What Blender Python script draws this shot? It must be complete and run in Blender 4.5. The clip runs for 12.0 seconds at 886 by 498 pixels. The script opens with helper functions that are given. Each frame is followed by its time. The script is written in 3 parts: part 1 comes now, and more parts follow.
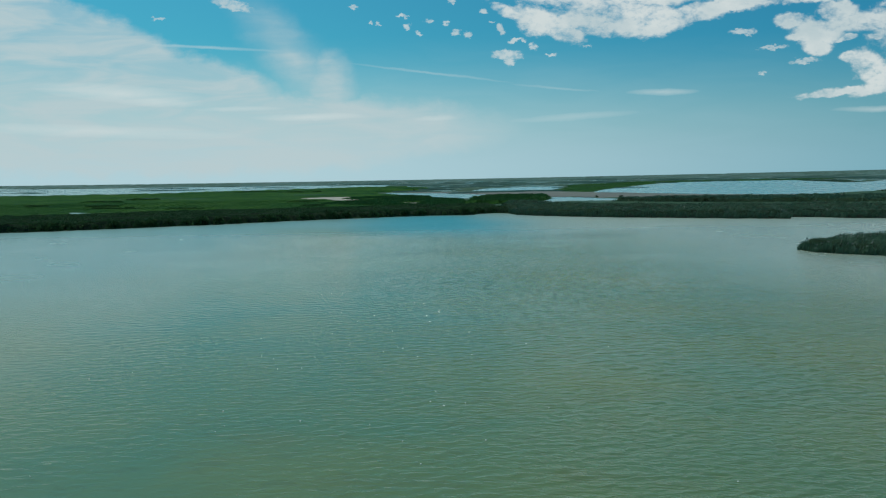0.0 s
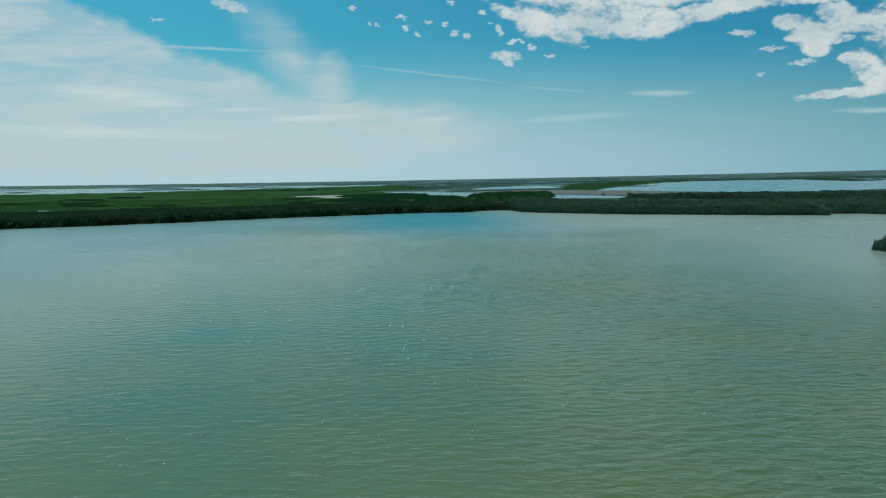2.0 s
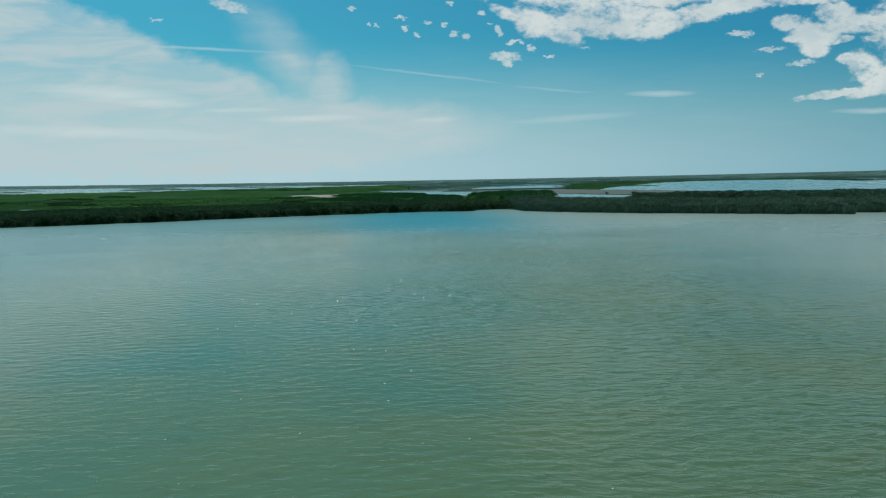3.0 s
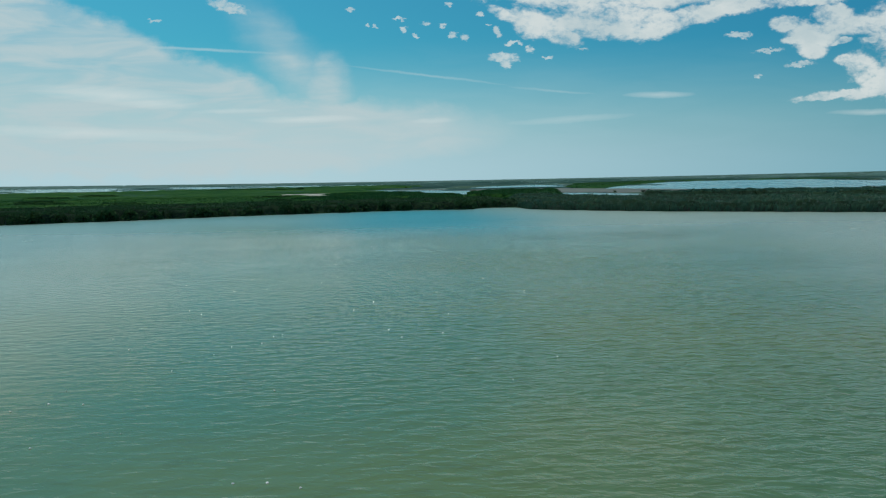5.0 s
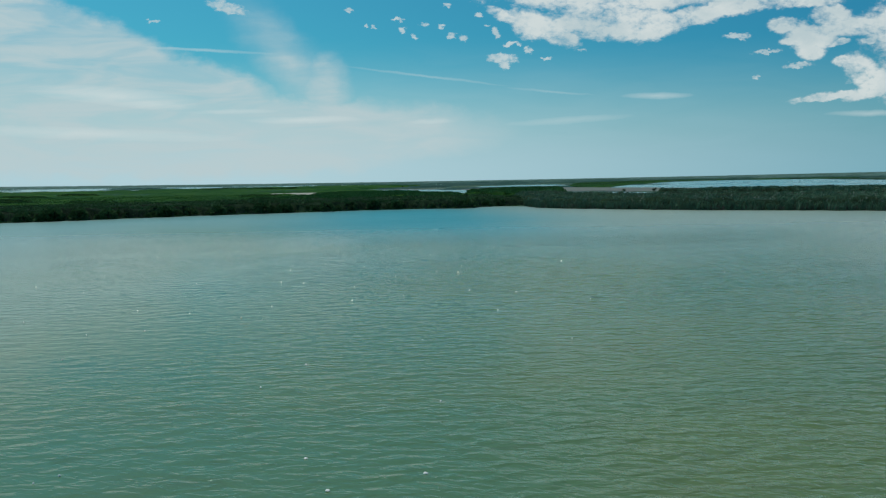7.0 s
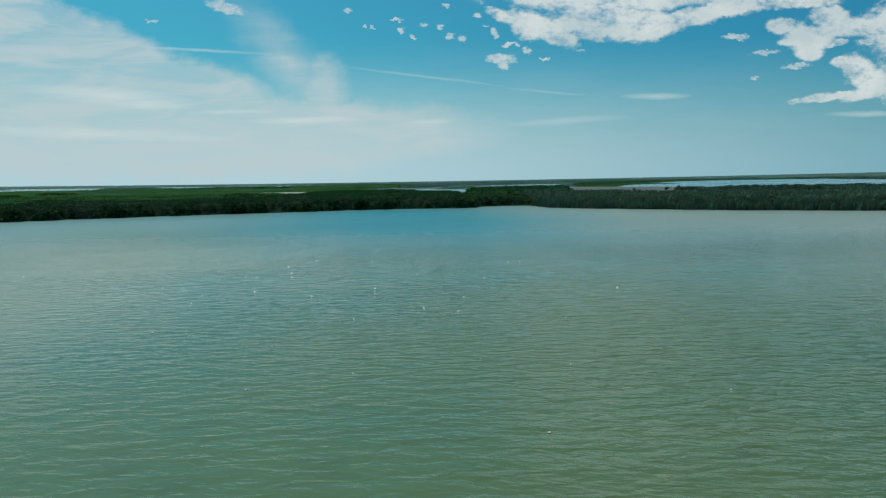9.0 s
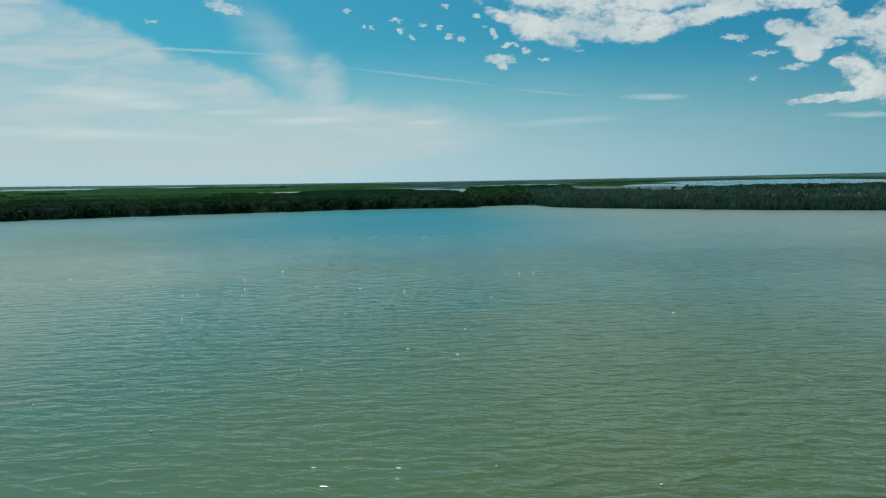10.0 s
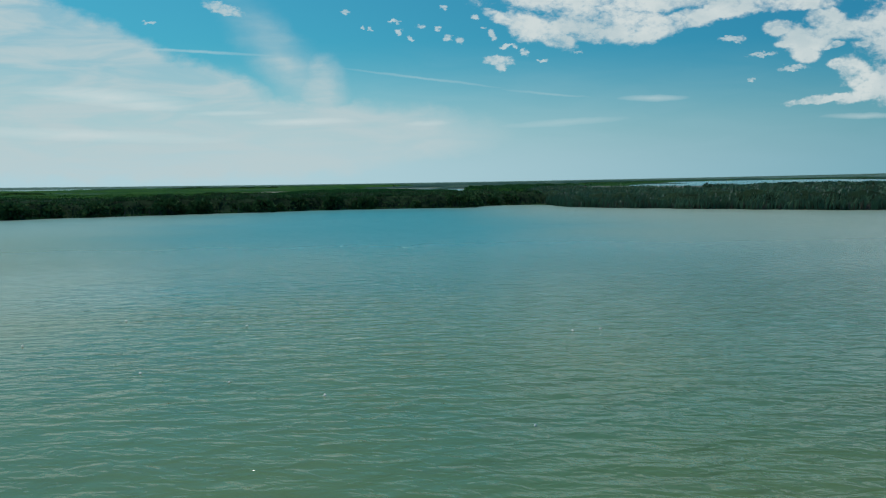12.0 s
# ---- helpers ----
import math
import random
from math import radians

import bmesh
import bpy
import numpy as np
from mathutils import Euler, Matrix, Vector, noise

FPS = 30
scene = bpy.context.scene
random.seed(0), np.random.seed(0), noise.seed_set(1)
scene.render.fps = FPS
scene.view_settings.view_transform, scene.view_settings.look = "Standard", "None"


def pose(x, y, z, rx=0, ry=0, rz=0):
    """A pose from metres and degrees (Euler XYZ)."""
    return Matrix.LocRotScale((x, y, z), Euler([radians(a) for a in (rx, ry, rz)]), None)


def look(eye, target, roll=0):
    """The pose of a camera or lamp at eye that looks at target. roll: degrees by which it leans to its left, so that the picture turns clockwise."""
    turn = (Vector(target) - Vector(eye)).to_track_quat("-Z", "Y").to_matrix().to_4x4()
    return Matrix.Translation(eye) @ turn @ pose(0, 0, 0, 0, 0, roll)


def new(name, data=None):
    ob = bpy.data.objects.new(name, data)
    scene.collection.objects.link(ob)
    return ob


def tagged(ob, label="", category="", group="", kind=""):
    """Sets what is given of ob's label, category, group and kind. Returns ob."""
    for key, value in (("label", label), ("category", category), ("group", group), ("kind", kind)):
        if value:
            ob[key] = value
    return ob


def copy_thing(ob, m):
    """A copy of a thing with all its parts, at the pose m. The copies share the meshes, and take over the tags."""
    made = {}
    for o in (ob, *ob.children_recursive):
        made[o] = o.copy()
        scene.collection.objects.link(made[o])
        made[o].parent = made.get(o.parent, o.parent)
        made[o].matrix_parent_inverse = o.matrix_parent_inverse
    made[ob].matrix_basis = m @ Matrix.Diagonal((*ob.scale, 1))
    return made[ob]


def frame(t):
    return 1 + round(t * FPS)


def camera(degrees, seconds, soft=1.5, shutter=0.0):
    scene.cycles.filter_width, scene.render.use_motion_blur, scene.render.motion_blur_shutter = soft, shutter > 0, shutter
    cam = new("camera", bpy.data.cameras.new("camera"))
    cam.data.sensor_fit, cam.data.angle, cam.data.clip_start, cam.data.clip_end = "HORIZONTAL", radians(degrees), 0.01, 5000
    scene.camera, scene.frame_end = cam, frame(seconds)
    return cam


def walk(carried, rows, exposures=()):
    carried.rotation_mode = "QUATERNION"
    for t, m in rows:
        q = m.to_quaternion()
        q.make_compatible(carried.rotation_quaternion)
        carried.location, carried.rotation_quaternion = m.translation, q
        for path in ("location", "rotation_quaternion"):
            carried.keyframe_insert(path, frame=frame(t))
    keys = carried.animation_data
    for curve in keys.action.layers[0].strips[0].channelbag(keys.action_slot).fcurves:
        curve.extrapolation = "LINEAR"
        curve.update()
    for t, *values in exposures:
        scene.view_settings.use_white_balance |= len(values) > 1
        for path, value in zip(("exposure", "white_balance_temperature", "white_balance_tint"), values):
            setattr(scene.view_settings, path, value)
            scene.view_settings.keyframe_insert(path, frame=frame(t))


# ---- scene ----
cam = camera(68.0, 12.0, soft=1.25)
walk(cam, [
    (0, pose(0.10, -0.13, 20.16, 83.73, 1.06, -0.13)),
    (1, pose(0.78, 15.50, 18.24, 83.77, 1.05, -0.19)),
    (2, pose(1.35, 31.29, 16.53, 83.81, 1.04, -0.24)),
    (3, pose(1.85, 47.08, 15.01, 83.85, 1.03, -0.30)),
    (4, pose(2.28, 62.73, 13.63, 83.89, 1.02, -0.36)),
    (5, pose(2.67, 78.15, 12.38, 83.93, 1.01, -0.42)),
    (6, pose(3.04, 93.28, 11.24, 83.96, 1.00, -0.48)),
    (7, pose(3.40, 108.08, 10.27, 83.99, 0.97, -0.54)),
    (8, pose(3.78, 122.57, 9.53, 84.00, 0.95, -0.60)),
    (9, pose(4.19, 136.77, 8.84, 84.02, 0.93, -0.66)),
    (10, pose(4.65, 150.75, 8.07, 84.05, 0.92, -0.73)),
    (11, pose(5.18, 164.61, 7.27, 84.11, 0.91, -0.79)),
    (12, pose(5.80, 178.49, 6.58, 84.15, 0.92, -0.86)),
])
scene.view_settings.exposure = 0.0

# ---------------------------------------------------------------- node helpers


class Nodes:
    """Short calls that add linked shader nodes to one tree."""

    def __init__(self, tree):
        self.tree = tree

    def add(self, kind, **sets):
        node = self.tree.nodes.new(kind)
        for key, value in sets.items():
            setattr(node, key, value)
        return node

    def put(self, socket, value):
        if isinstance(value, bpy.types.NodeSocket):
            self.tree.links.new(value, socket)
        else:
            socket.default_value = value

    def math(self, op, a, b=0.0, c=0.0, clamp=False):
        node = self.add("ShaderNodeMath", operation=op, use_clamp=clamp)
        for i, v in enumerate((a, b, c)):
            self.put(node.inputs[i], v)
        return node.outputs[0]

    def vec(self, op, a, b=(0, 0, 0), scale=1.0):
        node = self.add("ShaderNodeVectorMath", operation=op)
        self.put(node.inputs[0], a)
        self.put(node.inputs[1], b)
        if op == "SCALE":
            self.put(node.inputs["Scale"], scale)
        return node.outputs["Value"] if op in ("LENGTH", "DOT_PRODUCT") else node.outputs[0]

    def ramp(self, value, lo, hi, to_lo=0.0, to_hi=1.0, kind="SMOOTHSTEP"):
        node = self.add("ShaderNodeMapRange", interpolation_type=kind)
        for name, v in (("Value", value), ("From Min", lo), ("From Max", hi), ("To Min", to_lo), ("To Max", to_hi)):
            self.put(node.inputs[name], v)
        return node.outputs[0]

    def noise(self, vector, scale, detail=4.0, rough=0.55, distort=0.0, colour=False):
        node = self.add("ShaderNodeTexNoise")
        self.put(node.inputs["Vector"], vector)
        for name, v in (("Scale", scale), ("Detail", detail), ("Roughness", rough), ("Distortion", distort)):
            node.inputs[name].default_value = v
        return node.outputs["Color" if colour else 0]

    def mapped(self, vector, loc=(0, 0, 0), rot=(0, 0, 0), scale=(1, 1, 1), kind="POINT"):
        node = self.add("ShaderNodeMapping", vector_type=kind)
        self.put(node.inputs["Vector"], vector)
        node.inputs["Location"].default_value = loc
        node.inputs["Rotation"].default_value = rot
        node.inputs["Scale"].default_value = scale
        return node.outputs[0]

    def mix(self, fac, a, b, blend="MIX"):
        node = self.add("ShaderNodeMix", data_type="RGBA", blend_type=blend)
        self.put(node.inputs["Factor"], fac)
        for i, v in ((6, a), (7, b)):
            self.put(node.inputs[i], v if isinstance(v, bpy.types.NodeSocket) else (*v, 1.0))
        return node.outputs[2]

    def bump(self, height, strength, distance):
        node = self.add("ShaderNodeBump")
        self.put(node.inputs["Height"], height)
        self.put(node.inputs["Strength"], strength)
        node.inputs["Distance"].default_value = distance
        return node.outputs[0]


# ---------------------------------------------------------------- sky and sun

SUN_HEIGHT = 63.0   # degrees over the horizon
SUN_TURN = -45.0    # degrees from straight ahead; to the left is negative
HAZE_TURN = -32.0   # the middle of the bright haze, where the veil of cloud thins

world = bpy.data.worlds.new("sky")
scene.world = world
world.use_nodes = True
world.node_tree.nodes.clear()
w = Nodes(world.node_tree)
sky = w.add("ShaderNodeTexSky", sky_type="NISHITA", sun_disc=False)
sky.sun_elevation, sky.sun_rotation = radians(SUN_HEIGHT), radians(SUN_TURN)
sky.altitude, sky.air_density, sky.dust_density, sky.ozone_density = 0.0, 1.0, 1.6, 2.0
way = w.add("ShaderNodeTexCoord").outputs["Generated"]
split = w.add("ShaderNodeSeparateXYZ")
w.put(split.inputs[0], way)
ahead = w.math("MAXIMUM", w.math("ABSOLUTE", split.outputs[1]), 0.02)
plane = w.add("ShaderNodeCombineXYZ")
w.put(plane.inputs[0], w.math("DIVIDE", split.outputs[0], ahead))
w.put(plane.inputs[1], w.math("DIVIDE", split.outputs[2], ahead))
plane = plane.outputs[0]
height = w.math("DIVIDE", split.outputs[2], ahead)

# Cloud banks: across, up, half width, half height, turn, all as tangents of angles seen from the lake
BANK_MIDDLE = [
    (0.107, 0.238, 0.038, 0.0112, -0.44), (0.153, 0.225, 0.062, 0.0244, -0.26), (0.189, 0.207, 0.036, 0.0210, -0.44),
    (0.253, 0.232, 0.114, 0.0319, -0.00), (0.320, 0.222, 0.085, 0.0235, 0.14), (0.374, 0.234, 0.078, 0.0184, 0.21),
    (0.432, 0.246, 0.061, 0.0112, -0.00), (0.278, 0.271, 0.250, 0.0321, -0.00), (0.503, 0.256, 0.129, 0.0154, -0.00),
    (0.318, 0.348, 0.313, 0.0632, -0.00),
]
BANK_EAST = [
    (0.516, 0.221, 0.031, 0.0136, -0.00), (0.563, 0.204, 0.048, 0.0276, -0.00), (0.564, 0.181, 0.025, 0.0168, -0.00),
    (0.625, 0.215, 0.108, 0.0183, 0.05), (0.588, 0.235, 0.035, 0.0200, -0.00), (0.530, 0.196, 0.020, 0.0078, -0.00),
    (0.605, 0.191, 0.024, 0.0060, 0.09), (0.646, 0.194, 0.017, 0.0072, -0.00), (0.637, 0.152, 0.041, 0.0255, -0.35),
    (0.609, 0.165, 0.019, 0.0111, -0.00), (0.664, 0.135, 0.032, 0.0269, -0.00), (0.588, 0.115, 0.069, 0.0080, 0.10),
    (0.650, 0.118, 0.044, 0.0113, 0.17), (0.619, 0.121, 0.024, 0.0061, -0.00), (0.738, 0.213, 0.146, 0.0535, -0.00),
    (0.726, 0.132, 0.092, 0.0425, -0.00), (0.650, 0.295, 0.245, 0.0410, -0.00),
]
PUFFS = [
    (0.100, 0.178, 0.030, 0.0104, -0.10), (0.104, 0.168, 0.011, 0.0086, -0.00), (0.139, 0.189, 0.009, 0.0078, -0.00),
    (0.116, 0.199, 0.019, 0.0035, -0.00), (0.092, 0.215, 0.007, 0.0112, 0.44), (0.077, 0.225, 0.007, 0.0026, -0.00),
    (0.166, 0.177, 0.012, 0.0035, -0.00), (0.220, 0.187, 0.010, 0.0026, -0.00), (0.450, 0.205, 0.026, 0.0066, 0.05),
    (0.497, 0.182, 0.029, 0.0048, 0.05), (0.544, 0.162, 0.028, 0.0059, 0.07), (0.481, 0.145, 0.007, 0.0057, -0.00),
    (-0.125, 0.251, 0.010, 0.0035, -0.00), (-0.101, 0.229, 0.004, 0.0035, -0.00), (-0.089, 0.227, 0.005, 0.0026, -0.00),
    (-0.047, 0.222, 0.008, 0.0052, -0.00), (-0.053, 0.236, 0.013, 0.0026, -0.09), (-0.029, 0.211, 0.008, 0.0034, -0.00),
    (-0.014, 0.228, 0.011, 0.0052, -0.00), (0.010, 0.225, 0.007, 0.0043, -0.00), (0.025, 0.212, 0.009, 0.0060, -0.00),
    (0.043, 0.208, 0.009, 0.0069, -0.00), (-0.412, 0.239, 0.015, 0.0037, -0.00), (-0.304, 0.258, 0.041, 0.0117, -0.28),
    (0.066, 0.242, 0.008, 0.0034, -0.00), (0.020, 0.256, 0.008, 0.0052, -0.00),
]
VEILS = [
    (-0.580, 0.172, 0.350, 0.108, -0.32, 1.0), (-0.85, 0.26, 0.36, 0.16, -0.35, 1.0), (-0.215, 0.178, 0.170, 0.055, -0.85, 0.17),
    (-0.165, 0.140, 0.050, 0.060, 0.0, 0.27), (-0.40, 0.07, 0.55, 0.07, 0.0, 0.75), (-0.35, 0.14, 0.16, 0.05, -0.3, 0.5),
]
STREAKS = [
    (-0.481, 0.133, 0.130, 0.014, -0.08, 0.75), (-0.423, 0.120, 0.070, 0.009, -0.06, 0.7), (-0.197, 0.093, 0.090, 0.006, 0.0, 0.6),
    (-0.527, 0.078, 0.240, 0.010, -0.05, 0.5), (-0.335, 0.196, 0.105, 0.0028, -0.07, 0.42), (-0.014, 0.154, 0.130, 0.0022, -0.13, 0.22),
    (0.172, 0.129, 0.070, 0.0022, -0.10, 0.18), (-0.006, 0.088, 0.036, 0.004, 0.0, 0.35), (0.653, 0.089, 0.070, 0.005, 0.0, 0.45),
    (0.333, 0.120, 0.056, 0.0055, 0.0, 0.6), (-0.30, 0.107, 0.07, 0.004, 0.0, 0.5), (0.20, 0.086, 0.10, 0.006, 0.05, 0.25),
]


def bank(rows, vector):
    """The nearness to the middle of the nearest of the ovals: 1 in a middle, 0 at a rim."""
    best = None
    for x, y, a, b, turn, *force in rows:
        d = w.vec("LENGTH", w.mapped(vector, (x, y, 0), (0, 0, turn), (a, b, 1), "TEXTURE"))
        v = w.math("SUBTRACT", 1.0, d)
        if force:
            v = w.math("MULTIPLY", w.math("MAXIMUM", v, 0.0), force[0])
        best = v if best is None else w.math("MAXIMUM", best, v)
    return best


flat = w.mapped(plane, scale=(1.0, 1.6, 1.0))
swirl = w.vec("SCALE", w.vec("SUBTRACT", w.noise(flat, 22.0, 5, 0.6, colour=True), (0.5, 0.5, 0.5)), scale=0.026)
bent = w.vec("ADD", plane, swirl)
curl = w.vec("SCALE", w.vec("SUBTRACT", w.noise(flat, 85.0, 4, 0.6, colour=True), (0.5, 0.5, 0.5)), scale=0.017)
grain = w.noise(w.vec("ADD", flat, curl), 17.0, 8, 0.60, 0.2)
wisp = w.noise(flat, 95.0, 5, 0.6, 0.4)
lumps = w.math("MAXIMUM", bank(BANK_MIDDLE, bent), bank(BANK_EAST, bent))
lump = w.math("ADD", w.math("ADD", w.math("MINIMUM", lumps, 0.42), w.math("MULTIPLY", w.math("SUBTRACT", wisp, 0.5), 0.5)), w.math("MULTIPLY", w.math("SUBTRACT", grain, 0.5), 1.15))
small = w.math("ADD", w.math("MINIMUM", bank(PUFFS, w.vec("ADD", plane, curl)), 0.5), w.math("MULTIPLY", w.math("SUBTRACT", wisp, 0.5), 1.0))
cumulus = w.math("MAXIMUM", w.ramp(lump, 0.05, 0.50, 0.0, 0.96), w.ramp(small, 0.12, 0.62, 0.0, 0.78))
cumulus = w.math("MULTIPLY", cumulus, w.ramp(height, 0.02, 0.06))
silk = w.noise(w.mapped(plane, rot=(0, 0, 0.22), scale=(3.0, 17.0, 1.0)), 2.2, 6, 0.55, 0.7)
veil = w.math("MULTIPLY", w.ramp(bank(VEILS, w.vec("ADD", plane, w.vec("SCALE", swirl, scale=1.5))), 0.0, 0.22), w.ramp(silk, 0.30, 0.68, 0.5, 1.0))
streak = w.math("MULTIPLY", w.math("POWER", bank(STREAKS, w.vec("ADD", plane, w.vec("SCALE", swirl, scale=0.24))), 0.7), w.ramp(silk, 0.25, 0.6, 0.55, 1.0))

# Haze thickens towards the horizon and glows on the sun's side
side = w.vec("DOT_PRODUCT", way, (math.sin(radians(HAZE_TURN)), math.cos(radians(HAZE_TURN)), 0.0))
glow = w.ramp(side, 0.20, 0.95, kind="LINEAR")
haze = w.mix(glow, (1.2, 3.4, 4.25), (4.25, 6.15, 6.75))
air = w.mix(1.0, sky.outputs[0], w.mix(glow, (0.095, 0.60, 0.76), (0.170, 0.79, 0.82)), "MULTIPLY")
air = w.mix(w.ramp(w.math("ADD", height, w.math("MULTIPLY", w.math("SUBTRACT", silk, 0.5), 0.03)), 0.215, 0.01), air, haze)
thin = w.mix(w.math("MULTIPLY", veil, 0.92), air, (4.8, 5.95, 6.2))
thin = w.mix(w.math("MULTIPLY", streak, 0.8), thin, (6.3, 7.2, 7.2))
puff = w.mix(w.ramp(w.noise(w.vec("ADD", flat, curl), 11.0, 6, 0.55), 0.36, 0.62), (4.9, 5.95, 6.2), (6.4, 7.05, 7.0))
cover = w.mix(cumulus, thin, puff)
back = w.add("ShaderNodeBackground")
w.put(back.inputs[0], cover)
back.inputs[1].default_value = 0.10
w.tree.links.new(back.outputs[0], w.add("ShaderNodeOutputWorld").inputs[0])

sun = new("sun", bpy.data.lights.new("sun", "SUN"))
sun.data.energy, sun.data.angle, sun.data.color = 3.0, radians(0.6), (1.0, 0.95, 0.86)
e, a = radians(SUN_HEIGHT), radians(SUN_TURN)
toward = Vector((math.sin(a) * math.cos(e), math.cos(a) * math.cos(e), math.sin(e)))
sun.matrix_world = look(toward * 200, (0, 0, 0))

# ---------------------------------------------------------------- materials


def material(name):
    m = bpy.data.materials.new(name)
    m.use_nodes = True
    n = Nodes(m.node_tree)
    shader = m.node_tree.nodes["Principled BSDF"]
    return m, n, shader, n.add("ShaderNodeNewGeometry").outputs["Position"]


def make_water():
    m, n, s, p = material("lake_water")
    silt = n.noise(n.mapped(p, scale=(0.030, 0.045, 0)), 1.0, 4, 0.55, 0.4)
    weed = n.noise(n.mapped(p, loc=(40, 8, 0), scale=(0.11, 0.2, 0)), 1.0, 4, 0.6, 0.5)
    # the sky's blue reflection, painted off the north shore, where the breeze also reaches
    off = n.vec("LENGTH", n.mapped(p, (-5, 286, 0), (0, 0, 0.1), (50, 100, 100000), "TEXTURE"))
    sky_blue = n.ramp(n.math("ADD", off, n.math("MULTIPLY", n.math("SUBTRACT", silt, 0.5), 0.6)), 1.02, 0.20)
    body = n.mix(n.ramp(silt, 0.35, 0.65), (0.073, 0.138, 0.060), (0.100, 0.144, 0.047))
    body = n.mix(n.ramp(weed, 0.50, 0.74, 0.0, 0.25), body, (0.098, 0.098, 0.024))
    clot = n.noise(n.mapped(p, loc=(4, 40, 0), scale=(0.38, 0.85, 0)), 1.0, 4, 0.6, 0.6)
    body = n.mix(n.ramp(clot, 0.53, 0.68, 0.0, 0.25), body, (0.060, 0.074, 0.020))
    north = n.add("ShaderNodeSeparateXYZ")
    n.put(north.inputs[0], p)
    # pale sky sheen towards the shore and sides, painted into the murky water's colour
    sky_sheen = n.ramp(n.math("ADD", north.outputs[1], n.math("MULTIPLY", n.math("SUBTRACT", silt, 0.5), 60.0)), n.ramp(north.outputs[0], -20.0, 40.0, 224.0, 162.0), n.ramp(north.outputs[0], -20.0, 40.0, 296.0, 246.0))
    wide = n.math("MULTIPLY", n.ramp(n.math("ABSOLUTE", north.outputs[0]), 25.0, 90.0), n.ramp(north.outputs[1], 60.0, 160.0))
    sky_sheen = n.math("MAXIMUM", sky_sheen, wide)
    sheen_tone = n.mix(n.ramp(north.outputs[0], -5.0, 70.0), (0.100, 0.222, 0.208), (0.225, 0.292, 0.240))
    body = n.mix(n.math("MULTIPLY", sky_sheen, 0.9), body, sheen_tone)
    # the same painted blue stands for sky reflected in the far eastern lakes
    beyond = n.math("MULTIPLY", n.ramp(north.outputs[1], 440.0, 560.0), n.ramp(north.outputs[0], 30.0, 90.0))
    body = n.mix(n.math("MAXIMUM", n.math("MULTIPLY", sky_blue, 0.82), n.math("MULTIPLY", beyond, 0.6)), body, (0.014, 0.215, 0.262))
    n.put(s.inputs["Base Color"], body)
    # close in the waves are modelled; farther out the chop is finer than the mesh and widens the gloss
    east = n.math("ABSOLUTE", north.outputs[0])
    fine = n.math("MAXIMUM", n.ramp(north.outputs[1], 205.0, 275.0), n.ramp(east, 30.0, 95.0, 0.0, 0.6))
    n.put(s.inputs["Roughness"], n.math("ADD", n.ramp(silt, 0.3, 0.7, 0.08, 0.12), n.math("MULTIPLY", fine, n.ramp(north.outputs[1], 440.0, 560.0, 0.27, 0.17))))
    s.inputs["IOR"].default_value = 1.58
    # the breeze ruffles the water under the painted sky blue, which then mirrors less
    n.put(s.inputs["Specular IOR Level"], n.math("SUBTRACT", 0.5, n.math("MULTIPLY", sky_blue, 0.36)))
    gust = n.noise(n.mapped(p, loc=(7, 3, 0), scale=(0.020, 0.028, 0)), 1.0, 3, 0.55, 0.8)
    turned = n.mapped(p, rot=(0, 0, 0.3))
    ripple = n.noise(n.mapped(turned, scale=(1.25, 3.1, 0)), 1.0, 3, 0.5, 0.8)
    wave = n.noise(n.mapped(p, rot=(0, 0, -0.22), scale=(0.62, 1.7, 0)), 1.0, 2, 0.45, 0.5)
    relief = n.math("ADD", n.math("MULTIPLY", ripple, 0.45), n.math("MULTIPLY", n.math("POWER", wave, 1.3), 1.0))
    # the wind freshens towards the east
    breeze = n.math("MULTIPLY", n.ramp(gust, 0.3, 0.7, 0.55, 1.0), n.ramp(north.outputs[0], -22.0, 26.0, 0.42, 1.6))
    breeze = n.math("MULTIPLY", breeze, n.ramp(north.outputs[1], 320.0, 480.0, 1.0, 0.08))
    near = n.bump(relief, breeze, 0.13)
    # wavelets tilt the surface every way, most of all along the wind
    chop = n.noise(n.mapped(turned, scale=(1.5, 4.2, 0)), 1.0, 3, 0.6, 0.4, colour=True)
    swell = n.noise(n.mapped(turned, loc=(9, 4, 0), scale=(0.5, 1.3, 0)), 1.0, 2, 0.5, 0.4, colour=True)
    tilt = n.vec("ADD", n.vec("SUBTRACT", chop, (0.5, 0.5, 0.5)), n.vec("SCALE", n.vec("SUBTRACT", swell, (0.5, 0.5, 0.5)), scale=0.25))
    force = n.math("ADD", n.ramp(north.outputs[1], 120.0, 330.0, 0.045, 0.13), n.math("MULTIPLY", n.math("SUBTRACT", gust, 0.5), 0.06))
    force = n.math("MAXIMUM", force, n.math("MULTIPLY", sky_blue, 0.34))
    # the far lakes lie sheltered and calm
    force = n.math("MULTIPLY", force, n.ramp(north.outputs[1], 440.0, 560.0, 1.0, 0.35))
    tilt = n.vec("MULTIPLY", n.vec("SCALE", tilt, scale=n.math("MAXIMUM", force, 0.03)), (1.25, 0.95, 0.0))
    n.put(s.inputs["Normal"], n.vec("NORMALIZE", n.vec("ADD", near, tilt)))
    return m


